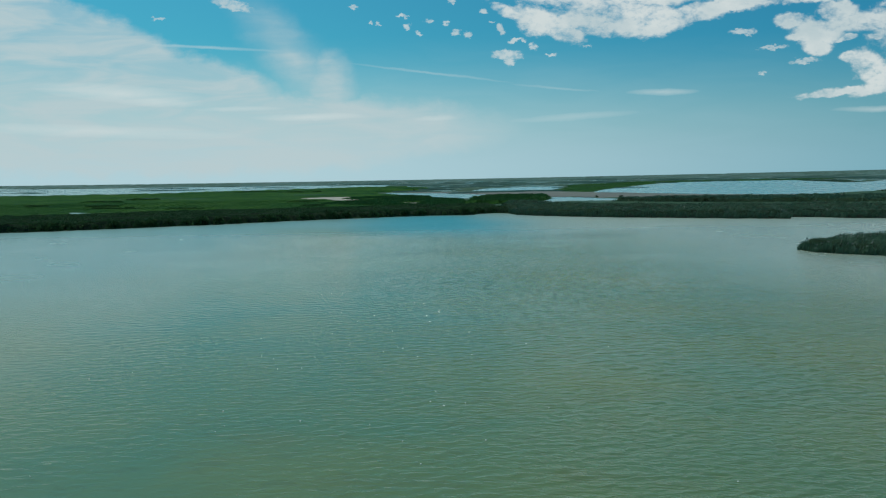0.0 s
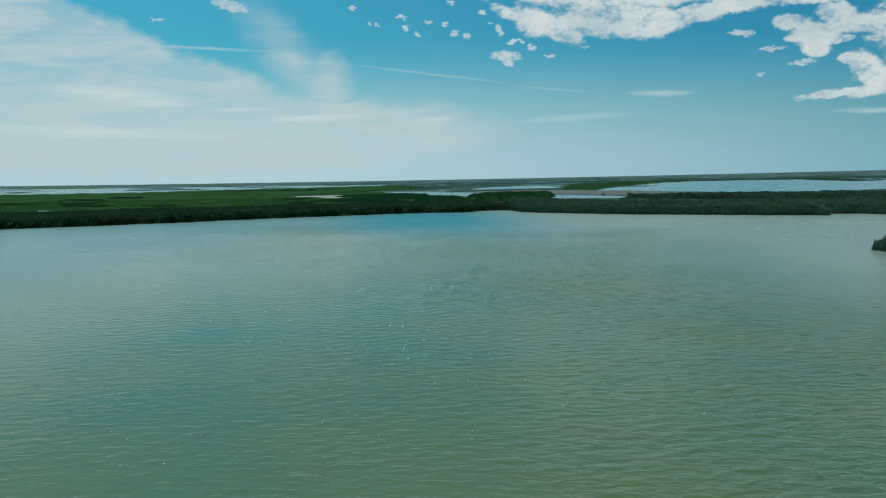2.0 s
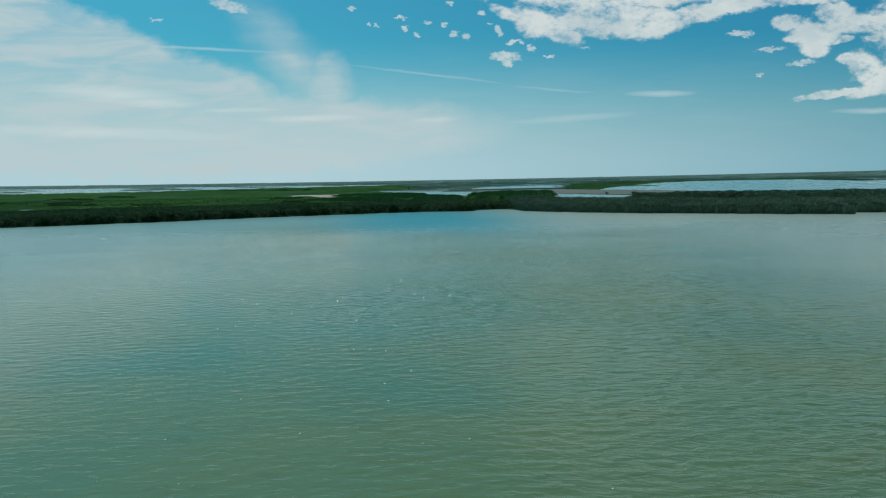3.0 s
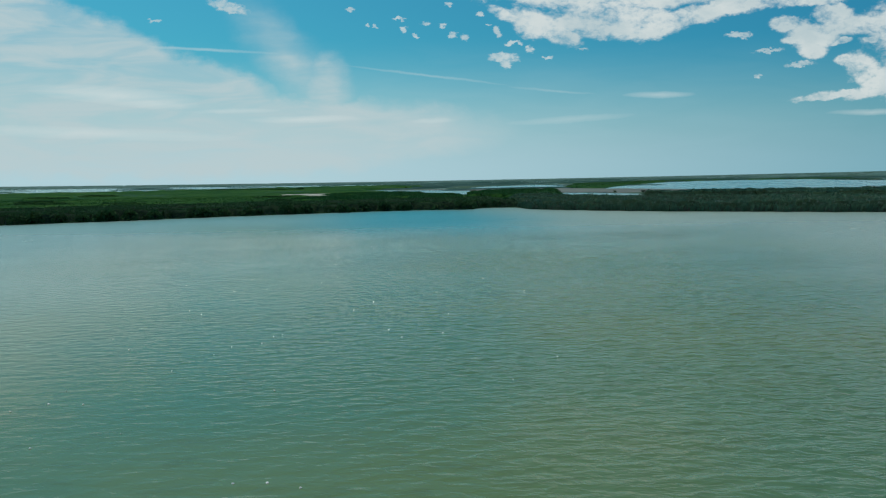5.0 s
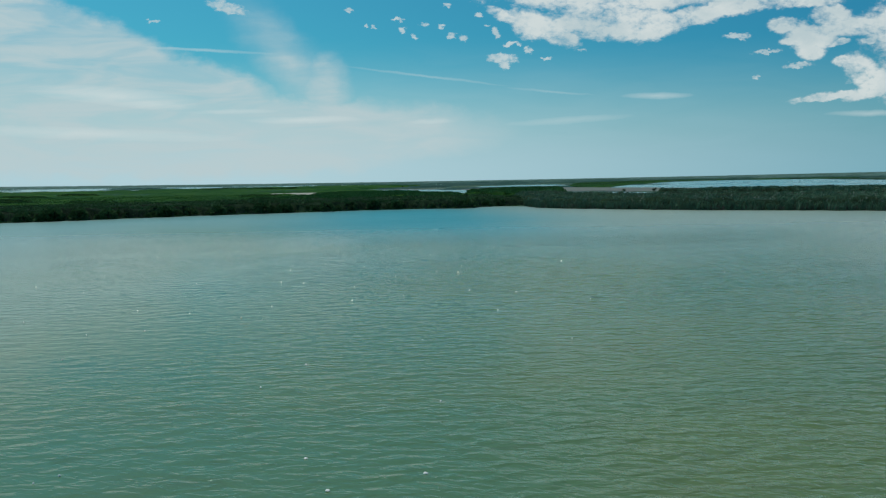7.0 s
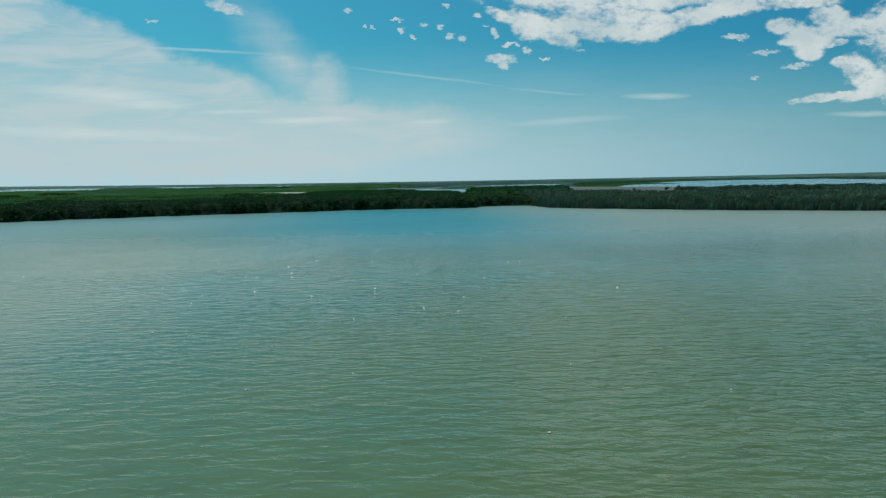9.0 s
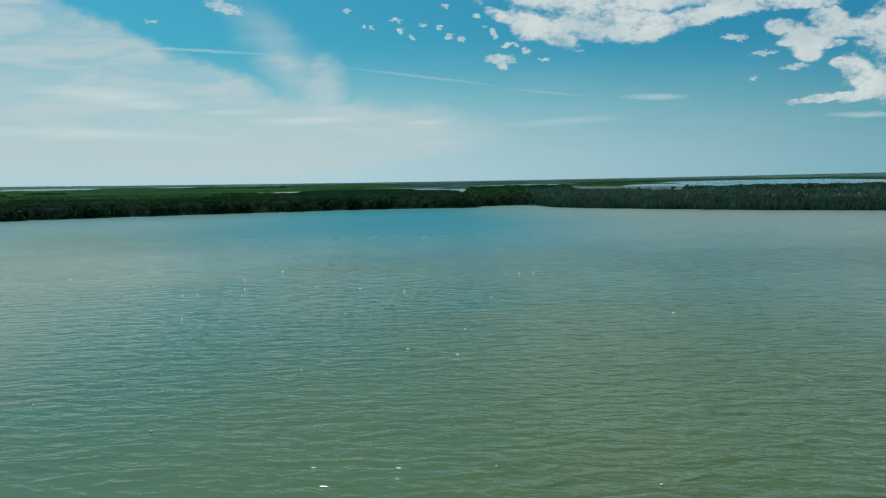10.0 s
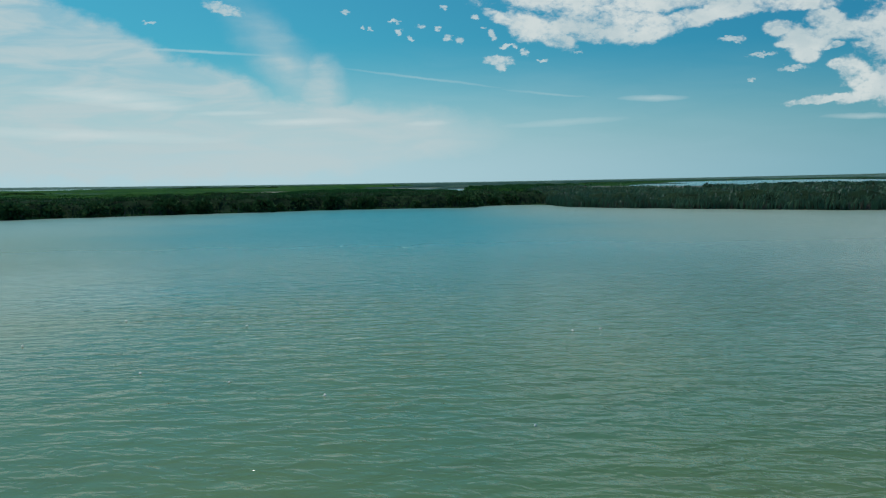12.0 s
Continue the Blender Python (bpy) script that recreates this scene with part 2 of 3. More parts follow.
def make_ground():
    m, n, s, p = material("marsh_ground")
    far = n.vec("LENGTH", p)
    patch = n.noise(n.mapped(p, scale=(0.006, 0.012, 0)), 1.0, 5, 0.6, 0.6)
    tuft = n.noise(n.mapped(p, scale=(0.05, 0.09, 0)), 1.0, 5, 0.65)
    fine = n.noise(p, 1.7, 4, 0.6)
    # distance haze is put into the ground colour, thickening from 900 m outwards
    far_haze = n.ramp(far, 900.0, 2600.0)
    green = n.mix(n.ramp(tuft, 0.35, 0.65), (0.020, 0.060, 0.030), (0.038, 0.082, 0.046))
    # dry cover, whose pale blue-grey also stands for the haze
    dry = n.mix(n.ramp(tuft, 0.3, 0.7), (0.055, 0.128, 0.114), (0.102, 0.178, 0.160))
    level = n.math("ADD", patch, n.math("MULTIPLY", far_haze, 0.20))
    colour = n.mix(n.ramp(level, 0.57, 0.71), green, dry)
    colour = n.mix(n.ramp(fine, 0.3, 0.7, 0.0, 0.30), colour, (0.035, 0.055, 0.040))
    # long thin lines of salt and dark scrub on the far plain
    line = n.noise(n.mapped(p, loc=(300, 90, 0), scale=(0.0022, 0.022, 0)), 1.0, 4, 0.6, 0.4)
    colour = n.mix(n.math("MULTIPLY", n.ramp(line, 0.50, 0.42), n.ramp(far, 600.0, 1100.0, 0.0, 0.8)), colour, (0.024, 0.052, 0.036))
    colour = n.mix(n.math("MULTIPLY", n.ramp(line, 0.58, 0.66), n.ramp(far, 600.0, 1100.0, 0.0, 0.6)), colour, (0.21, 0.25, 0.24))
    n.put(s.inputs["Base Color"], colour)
    s.inputs["Roughness"].default_value = 0.95
    s.inputs["Specular IOR Level"].default_value = 0.1
    n.put(s.inputs["Normal"], n.bump(tuft, 0.8, 0.8))
    return m


def make_mud(name, dark, light):
    m, n, s, p = material(name)
    blot = n.noise(n.mapped(p, scale=(0.012, 0.09, 0)), 1.0, 5, 0.65, 0.5)
    fine = n.noise(p, 0.8, 5, 0.65)
    n.put(s.inputs["Base Color"], n.mix(n.math("ADD", n.ramp(blot, 0.35, 0.65, 0, 0.7), n.math("MULTIPLY", fine, 0.3)), dark, light))
    s.inputs["Roughness"].default_value = 0.8
    n.put(s.inputs["Normal"], n.bump(fine, 0.5, 0.3))
    return m


def make_leaf(name, young, old, dead, share):
    """Reed leaf: colour wanders stem by stem and in drifts over the bed; light shines through it a little."""
    m, n, s, p = material(name)
    one = n.add("ShaderNodeNewGeometry").outputs["Random Per Island"]
    drift = n.noise(n.mapped(p, scale=(0.035, 0.05, 0.0)), 1.0, 4, 0.6)
    colour = n.mix(n.math("ADD", n.math("MULTIPLY", one, 0.5), n.ramp(drift, 0.3, 0.7, 0, 0.5)), young, old)
    colour = n.mix(n.math("GREATER_THAN", one, 1.0 - share), colour, dead)
    n.put(s.inputs["Base Color"], colour)
    s.inputs["Roughness"].default_value = 0.75
    s.inputs["Specular IOR Level"].default_value = 0.06
    thin = n.add("ShaderNodeBsdfTranslucent")
    n.put(thin.inputs[0], colour)
    both = n.add("ShaderNodeMixShader")
    both.inputs[0].default_value = 0.14
    m.node_tree.links.new(s.outputs[0], both.inputs[1])
    m.node_tree.links.new(thin.outputs[0], both.inputs[2])
    m.node_tree.links.new(both.outputs[0], m.node_tree.nodes["Material Output"].inputs[0])
    return m


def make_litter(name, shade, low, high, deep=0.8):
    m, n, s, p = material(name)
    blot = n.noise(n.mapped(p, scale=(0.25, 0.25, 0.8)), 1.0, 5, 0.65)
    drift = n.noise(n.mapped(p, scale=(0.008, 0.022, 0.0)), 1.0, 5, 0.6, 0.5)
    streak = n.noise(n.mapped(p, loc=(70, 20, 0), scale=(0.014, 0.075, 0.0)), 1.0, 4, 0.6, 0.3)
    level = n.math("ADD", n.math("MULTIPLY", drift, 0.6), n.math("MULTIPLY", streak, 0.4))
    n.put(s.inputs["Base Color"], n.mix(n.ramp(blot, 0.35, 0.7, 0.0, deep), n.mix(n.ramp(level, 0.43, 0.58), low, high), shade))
    s.inputs["Roughness"].default_value = 0.95
    s.inputs["Specular IOR Level"].default_value = 0.03
    n.put(s.inputs["Normal"], n.bump(blot, 0.6, 0.6))
    return m


def make_plain(name, low, high, scale, rough=0.8):
    m, n, s, p = material(name)
    n.put(s.inputs["Base Color"], n.mix(n.ramp(n.noise(p, scale, 4, 0.6), 0.3, 0.7), low, high))
    s.inputs["Roughness"].default_value = rough
    return m


WATER = make_water()
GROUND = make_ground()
MUD = make_mud("drying_mud", (0.045, 0.056, 0.046), (0.112, 0.124, 0.100))
SALT = make_mud("pale_silt", (0.16, 0.17, 0.13), (0.36, 0.33, 0.27))
LEAF_GREEN = make_leaf("green_sedge_leaf", (0.030, 0.112, 0.036), (0.062, 0.165, 0.050), (0.05, 0.08, 0.035), 0.04)
LEAF = make_leaf("reed_leaf", (0.040, 0.096, 0.038), (0.070, 0.142, 0.052), (0.046, 0.050, 0.036), 0.06)
LEAF_BLUE = make_leaf("blue_green_reed_leaf", (0.052, 0.130, 0.082), (0.105, 0.190, 0.120), (0.075, 0.080, 0.058), 0.06)
SEDGE = make_leaf("marsh_sedge", (0.014, 0.070, 0.015), (0.032, 0.100, 0.018), (0.05, 0.09, 0.025), 0.02)
# understorey coloured dark, to stand for the shade in gaps between the leaves
SHADED_LITTER = make_litter("shaded_understorey", (0.011, 0.021, 0.013), (0.012, 0.028, 0.015), (0.020, 0.042, 0.020))
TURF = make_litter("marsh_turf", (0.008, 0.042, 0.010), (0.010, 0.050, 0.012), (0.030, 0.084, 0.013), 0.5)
# scrub green with the bluish haze of distance mixed into the colour
HAZED_SCRUB = make_litter("hazed_scrub", (0.022, 0.056, 0.048), (0.026, 0.070, 0.060), (0.048, 0.098, 0.088))
PLUME = make_plain("reed_plume", (0.12, 0.16, 0.13), (0.24, 0.28, 0.24), 1.5)
STALK = make_plain("dead_reed_stalk", (0.060, 0.052, 0.036), (0.110, 0.095, 0.062), 2.0)
BARK = make_plain("shrub_bark", (0.04, 0.035, 0.03), (0.09, 0.08, 0.065), 6.0)
STEM = make_plain("old_reed_stem", (0.036, 0.033, 0.028), (0.090, 0.074, 0.062), 1.2)
SHRUB = make_leaf("shrub_leaf", (0.030, 0.050, 0.026), (0.050, 0.078, 0.034), (0.09, 0.085, 0.05), 0.04)
# white of the drifting feather and foam flecks
FEATHER_FOAM = make_plain("white_feather_foam", (0.62, 0.62, 0.58), (0.80, 0.80, 0.77), 30.0)

# ---------------------------------------------------------------- plan of the lagoon, metres, z = 0 at the water

SHORE = [(-900, 120), (-560, 170), (-340, 215), (-245, 250), (-185, 276), (-145, 289), (-101, 308), (-78, 321), (-52, 331),
         (-24, 341), (-5, 345), (13, 344), (18, 353), (28, 357), (37, 351), (40, 337), (50, 327), (62, 317), (82, 304),
         (104, 294), (125, 284), (145, 276), (151, 287), (163, 281), (170, 273), (190, 266), (240, 250), (330, 235), (520, 190), (900, 60)]
LAKE = SHORE + [(900, -350), (500, -650), (0, -760), (-500, -650), (-900, -350)]
FAR_LAKE = [(-900, 1010), (-700, 1030), (-558, 1000), (-420, 1020), (-360, 1105), (-277, 1150), (-197, 1270), (-120, 1500),
            (-150, 1850), (-330, 2000), (-560, 2100), (-950, 2310), (-1380, 2480), (-2600, 3700), (-3300, 3500), (-2100, 1500)]
EAST_LAKE = [(163, 722), (204, 841), (261, 956), (371, 1176), (477, 1364), (622, 1401), (726, 1371), (700, 1257), (650, 1090),
             (690, 1060), (801, 1188), (1150, 1500), (1050, 900), (600, 640), (425, 629), (362, 586), (306, 549), (256, 575), (220, 640)]
MID_POND = [(-84, 800), (-69, 880), (-30, 850), (0, 830), (30, 780), (62, 704), (38, 654), (29, 607), (9, 594), (-6, 611), (-12, 664), (-40, 720), (-66, 770)]
BLUE_POND = [(40, 930), (71, 1064), (135, 1135), (197, 1156), (203, 1083), (150, 890), (107, 862), (58, 880)]
CREEK = [(51, 489), (75, 530), (88, 560), (99, 598), (113, 592), (132, 563), (144, 526), (135, 496), (114, 505), (94, 500), (75, 487), (62, 481)]
POOL = [(-262, 462), (-240, 450), (-222, 420), (-236, 416)]
SAND = [(-155, 690), (-133, 705), (-112, 717), (-87, 692), (-72, 590), (-84, 574), (-107, 619), (-130, 650)]
MUD_BAND = [(-60, 880), (6, 850), (69, 830), (132, 790), (160, 728), (190, 690), (228, 600), (256, 572), (306, 547), (330, 530), (300, 505),
            (215, 512), (150, 545), (132, 566), (113, 596), (99, 604), (61, 705), (40, 745), (10, 815), (-40, 850)]
WATERS = [LAKE, FAR_LAKE, EAST_LAKE, MID_POND, BLUE_POND, CREEK, POOL]


def inside(poly, x, y):
    """Metres inside the outline (negative outside), for arrays of places."""
    pts = np.array(poly, float)
    best, hit = np.full(x.shape, 1e18), np.zeros(x.shape, bool)
    for (ax, ay), (bx, by) in zip(pts, np.roll(pts, -1, 0)):
        dx, dy = bx - ax, by - ay
        k = np.clip(((x - ax) * dx + (y - ay) * dy) / (dx * dx + dy * dy), 0, 1)
        best = np.minimum(best, (x - ax - k * dx) ** 2 + (y - ay - k * dy) ** 2)
        with np.errstate(divide="ignore", invalid="ignore"):
            hit ^= ((ay > y) != (by > y)) & (x < dx * (y - ay) / (dy if dy else 1e-9) + ax)
    return np.where(hit, 1, -1) * np.sqrt(best)


def wobble(x, y, size, seed):
    """Smooth uneven values from -1 to 1: a few crossed waves with wandering phase."""
    r = np.random.RandomState(seed)
    v = np.zeros(x.shape)
    for k in range(7):
        t, s, p, q = r.uniform(0, 6.28), size * r.uniform(0.45, 1.6), r.uniform(0, 6.28), r.uniform(0, 6.28)
        u = (x * math.cos(t) + y * math.sin(t)) / s * 6.28
        c = (-x * math.sin(t) + y * math.cos(t)) / s * 2.6
        v += np.sin(u + p + 1.3 * np.sin(c + q))
    return v / 4.0


def dry(x, y):
    """Metres from the nearest water on land, negative in water, with frayed banks."""
    v = np.full(x.shape, 1e9)
    for k, poly in enumerate(WATERS):
        v = np.minimum(v, -inside(poly, x, y))
    pans = wobble(x * 0.45, y, 95, 61) + 0.55 * wobble(x * 0.4, y, 38, 62)
    far_pans = np.where((np.hypot(x, y) > 760) & (v > 30), (0.28 - pans) * 60, 1e9)
    v = np.minimum(v, far_pans)
    return v + wobble(x, y, 34, 5) * np.clip(np.hypot(x, y) / 260 - 0.6, 0.15, 4.0)


def mesh_of(name, verts, faces, mat, smooth=True):
    """A mesh from numpy arrays: verts n x 3; faces n x 4, with a repeated last corner for a triangle."""
    me = bpy.data.meshes.new(name)
    faces = np.asarray(faces, np.int64)
    tri = faces[:, 3] == faces[:, 2]
    total = np.where(tri, 3, 4)
    loops = faces.ravel()[np.column_stack([np.ones((len(faces), 3), bool), ~tri]).ravel()]
    me.vertices.add(len(verts))
    me.vertices.foreach_set("co", np.asarray(verts, np.float32).ravel())
    me.loops.add(len(loops))
    me.loops.foreach_set("vertex_index", loops.astype(np.int32))
    me.polygons.add(len(faces))
    me.polygons.foreach_set("loop_start", (np.cumsum(total) - total).astype(np.int32))
    me.polygons.foreach_set("loop_total", total.astype(np.int32))
    me.polygons.foreach_set("use_smooth", np.full(len(faces), smooth))
    me.materials.append(mat)
    me.update(calc_edges=True)
    return me


def grid_faces(rows, cols, closed=False):
    i = np.arange(rows - 1)[:, None] * cols
    j = np.arange(cols if closed else cols - 1)[None, :]
    k = (j + 1) % cols
    return np.stack([i + j, i + k, i + cols + k, i + cols + j], -1).reshape(-1, 4)


def part(name, me, parent, label=""):
    ob = new(name, me)
    ob.parent = parent
    return tagged(ob, label)


# ---------------------------------------------------------------- ground: one sheet to the horizon


def build_ground():
    ring = np.concatenate([[0.0, 60, 120, 170], 200 * 1.0165 ** np.arange(197)])
    ring = np.append(ring[ring < 4900], 4930)
    turn = np.radians(np.concatenate([np.arange(-44, 46, 0.22), np.arange(47, 315, 4.0)]))
    bearing = np.abs((turn + math.pi) % (2 * math.pi) - math.pi)
    r, t = np.meshgrid(ring, turn, indexing="ij")
    x, y = r * np.sin(t), r * np.cos(t)
    d = dry(x, y)
    # the far rim rises a little towards both sides
    z = np.clip((r - 1600) / 3200, 0, 1) ** 2 * (1.5 + 13.0 * np.clip(bearing / 0.6, 0, 1.1) ** 2)[None, :] * (d > 0) + np.clip(d * 0.22, -0.7, 0.32) + np.clip(d / 40, 0, 1) * 0.18 * wobble(x, y, 60, 9)
    faces = grid_faces(len(ring), len(turn), True)[:, ::-1]
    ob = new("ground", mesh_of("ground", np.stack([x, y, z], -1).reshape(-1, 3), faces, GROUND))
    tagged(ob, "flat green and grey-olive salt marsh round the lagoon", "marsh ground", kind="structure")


def flat_of(name, poly, z, mat, label, seed, fray=5):
    """A low bank of bare silt with a frayed outline."""
    pts = np.array(poly, float)
    lo, hi = pts.min(0) - 8, pts.max(0) + 8
    gx, gy = np.meshgrid(np.linspace(lo[0], hi[0], 90), np.linspace(lo[1], hi[1], 90), indexing="ij")
    d = inside(poly, gx, gy) + wobble(gx, gy, 26, seed) * fray
    h = np.clip(d * 0.05, -0.6, z) + 0.30
    keep = (d > -4).ravel()
    faces = grid_faces(90, 90)[:, ::-1]
    faces = faces[keep[faces].all(1)]
    ob = new(name, mesh_of(name, np.stack([gx, gy, h], -1).reshape(-1, 3), faces, mat))
    tagged(ob, label, "mud flat", kind="structure")


build_ground()
flat_of("mud_flat", MUD_BAND, 0.5, MUD, "bare brown drying mud bank beside the far lake", 21)
flat_of("sand_flat", SAND, 0.5, SALT, "pale bare silt clearing in the green marsh", 22, 12)

# ---------------------------------------------------------------- water


def build_water():
    """One sheet whose near part carries short-crested wind waves, each train rising and dying along its own crest."""
    fine = np.concatenate([np.arange(34, 160, 0.25), np.arange(160, 250, 0.2)])
    grow = 249.8 + np.cumsum(0.2 * 1.035 ** np.arange(240))
    ys = np.concatenate([[-4900, -1500, -500, -150, -30], np.arange(0, 34, 2.0), fine, grow[grow < 4890], [4900]])
    side = 40 + np.cumsum(0.42 * 1.07 ** np.arange(116))
    side = np.append(side[side < 4700], 4900)
    xs = np.concatenate([-side[::-1], np.arange(-39.8, 40, 0.40), side])
    x, y = np.meshgrid(xs, ys, indexing="xy")
    deep, wide = np.gradient(ys)[:, None], np.gradient(xs)[None, :]
    r = np.random.RandomState(3)
    z = np.zeros(x.shape)
    for k in range(18):
        size = 0.85 * 1.045 ** k
        turn = r.normal(0.20, 0.42)
        cell = np.maximum(deep, wide * max(0.25, abs(math.sin(turn))))
        swing = 0.0062 * size * r.uniform(0.7, 1.3)
        along_it = x * math.cos(turn) - y * math.sin(turn)
        across = x * math.sin(turn) + y * math.cos(turn)
        train = np.sin(along_it * 6.2832 / (size * r.uniform(3.0, 5.5)) + r.uniform(0, 6.28) + 1.7 * np.sin(across / (size * r.uniform(1.2, 2.2)) + r.uniform(0, 6.28)))
        bend = 1.1 * np.sin(along_it * r.uniform(0.25, 0.6) + r.uniform(0, 6.28))
        z += swing * np.clip(1.6 - 3.2 * cell / size, 0, 1) ** 1.5 * train * np.sin(across * 6.2832 / size + bend + r.uniform(0, 6.28))
    calm = (1 - np.clip((y - 196) / 46, 0, 1)) ** 2 * (1 - 0.5 * np.clip((y - 120) / 50, 0, 1))
    breeze = (0.85 + 0.25 * wobble(x, y, 45, 31)) * (0.30 + 1.05 * np.clip((x + 15) / 40, 0, 1)) * calm
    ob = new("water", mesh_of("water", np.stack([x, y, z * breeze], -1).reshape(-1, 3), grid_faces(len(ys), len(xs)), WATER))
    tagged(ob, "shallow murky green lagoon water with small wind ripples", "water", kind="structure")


build_water()

# ---------------------------------------------------------------- reed beds

LEFT_BED = [(p[0], p[1]) for p in SHORE[2:14]] + [(38, 353), (34, 400), (28, 445), (-10, 445), (-60, 436), (-120, 428), (-185, 424), (-215, 398), (-265, 396), (-300, 420), (-400, 410)]
MEADOW = [(-400, 380), (-260, 378), (-190, 385), (-120, 400), (-60, 408), (-10, 420), (26, 436), (22, 480), (18, 560), (8, 590), (-12, 615), (-20, 690), (-75, 800), (-88, 900), (-30, 960), (-72, 1040),
          (-20, 1130), (-95, 1180), (-60, 1290), (-160, 1335), (-200, 1265), (-280, 1145), (-362, 1100), (-420, 1012), (-558, 990), (-700, 1010), (-560, 560), (-470, 400)]
MID_BED = [(-95, 500), (-60, 470), (-20, 450), (14, 445), (20, 480), (19, 550), (6, 584), (-14, 605), (-22, 660), (-45, 640), (-55, 580), (-80, 560)]
EAST_BED = [(37, 352), (40, 337), (50, 327), (62, 317), (82, 304), (104, 294), (125, 284), (145, 276), (151, 287), (163, 281), (170, 273),
            (190, 266), (240, 250), (330, 235), (345, 290), (225, 326), (181, 342), (157, 352), (126, 353), (101, 371), (75, 402), (60, 440), (44, 450), (36, 400)]
BACK_BED = [(122, 474), (150, 456), (172, 442), (190, 426), (215, 414), (250, 404), (300, 384), (380, 354), (400, 395), (330, 428), (270, 456), (225, 472), (190, 478), (150, 490)]
BUSH_BED = [(22, 470), (48, 462), (60, 478), (72, 500), (84, 530), (95, 575), (70, 590), (48, 600), (30, 570), (20, 520)]
TONGUE_BED = [(-98, 640), (-70, 690), (-40, 705), (-14, 692), (-3, 628), (-24, 602), (-60, 600), (-85, 612)]
NORTH_BED = [(168, 745), (204, 846), (258, 960), (366, 1182), (470, 1372), (622, 1410), (735, 1380), (900, 1480), (700, 1560), (430, 1500), (330, 1330), (225, 1190), (212, 1090), (165, 905), (140, 810)]
SPIT_BED = [(640, 1046), (668, 1050), (712, 1150), (745, 1290), (720, 1330), (688, 1240), (660, 1120)]
ISLAND_BED = [(91, 166), (92.5, 160), (98, 156), (103, 151), (112, 146), (128, 142), (145, 147), (152, 160), (146, 174), (130, 182), (114, 184), (102, 176), (94, 170)]


# openings of pale silt in the marsh
SAND_GAP = [(-34, 522), (-18, 516), (-16, 470), (-27, 474)]
BARE_SPOTS = [[(-234, 980), (-190, 952), (-184, 932), (-230, 955)], [(-208, 1030), (-174, 1008), (-178, 988), (-210, 1004)]]


def lowered(x, y, slope):
    """Share of the height lost: behind the waterside edge, or, with a negative slope, at the near end of a bed that rises northwards."""
    if slope < 0:
        return -slope * (1 - np.clip((y - 700) / 260, 0, 1))
    return np.clip((-inside(LAKE, x, y) - 30) / 70, 0, 1) * slope


def clumps(bed, seed, spacing, radius):
    """Rounded tops of the single clumps of a bed, as shares of the full height on a plan raster; returns a function of place."""
    r = np.random.RandomState(seed + 500)
    pts = np.array(bed, float)
    (x0, y0), (x1, y1) = np.maximum(pts.min(0), (-420, 0)) - 8, np.minimum(pts.max(0), (420, 1500)) + 8
    cell = max(0.5, spacing / 8)
    share = np.zeros((int((x1 - x0) / cell) + 2, int((y1 - y0) / cell) + 2))
    gx, gy = np.meshgrid(np.arange(x0, x1, spacing), np.arange(y0, y1, spacing), indexing="ij")
    cx, cy = (g.ravel() + r.uniform(-0.5, 0.5, g.size) * spacing for g in (gx, gy))
    ok = inside(bed, cx, cy) > -1
    for px, py in zip(cx[ok], cy[ok]):
        rad, top, wide = r.uniform(*radius), r.uniform(0.62, 1.0), r.uniform(0.85, 1.5)
        i0, i1 = max(int((px - rad * wide - x0) / cell), 0), int((px + rad * wide - x0) / cell) + 2
        j0, j1 = max(int((py - rad - y0) / cell), 0), int((py + rad - y0) / cell) + 2
        part_of = share[i0:i1, j0:j1]
        ix, iy = np.meshgrid(x0 + np.arange(i0, i0 + part_of.shape[0]) * cell - px, y0 + np.arange(j0, j0 + part_of.shape[1]) * cell - py, indexing="ij")
        np.maximum(part_of, top * np.sqrt(np.clip(1 - (ix / (rad * wide)) ** 2 - (iy / rad) ** 2, 0, 1)), out=part_of)

    def at(x, y):
        u, v = np.clip((x - x0) / cell, 0, share.shape[0] - 1.01), np.clip((y - y0) / cell, 0, share.shape[1] - 1.01)
        i, j = u.astype(int), v.astype(int)
        a, b = u - i, v - j
        return (share[i, j] * (1 - a) + share[i + 1, j] * a) * (1 - b) + (share[i, j + 1] * (1 - a) + share[i + 1, j + 1] * a) * b
    return at


def under(bed, seed, tall, clear=(), slope=0.0, bushes=None):
    """Height of the tangled mass of a bed over the plan."""
    def height_at(x, y):
        d = inside(bed, x, y) + wobble(x, y, 9, seed) * 1.3
        for hole in clear:
            d = np.minimum(d, -inside(hole, x, y) + wobble(x, y, 15, seed + 1) * 2)
        rise = np.clip((d - 0.6) / 1.6, 0, 1) ** 0.6
        rough = 0.68 + 0.17 * wobble(x, y, 13, seed + 2) if bushes is None else 0.28 + 0.66 * bushes(x, y) + 0.04 * wobble(x, y, 3, seed + 2)
        return d, tall * (1 - lowered(x, y, slope)) * rise * (rough + 0.15 * wobble(x, y, 44, seed + 3))
    return height_at


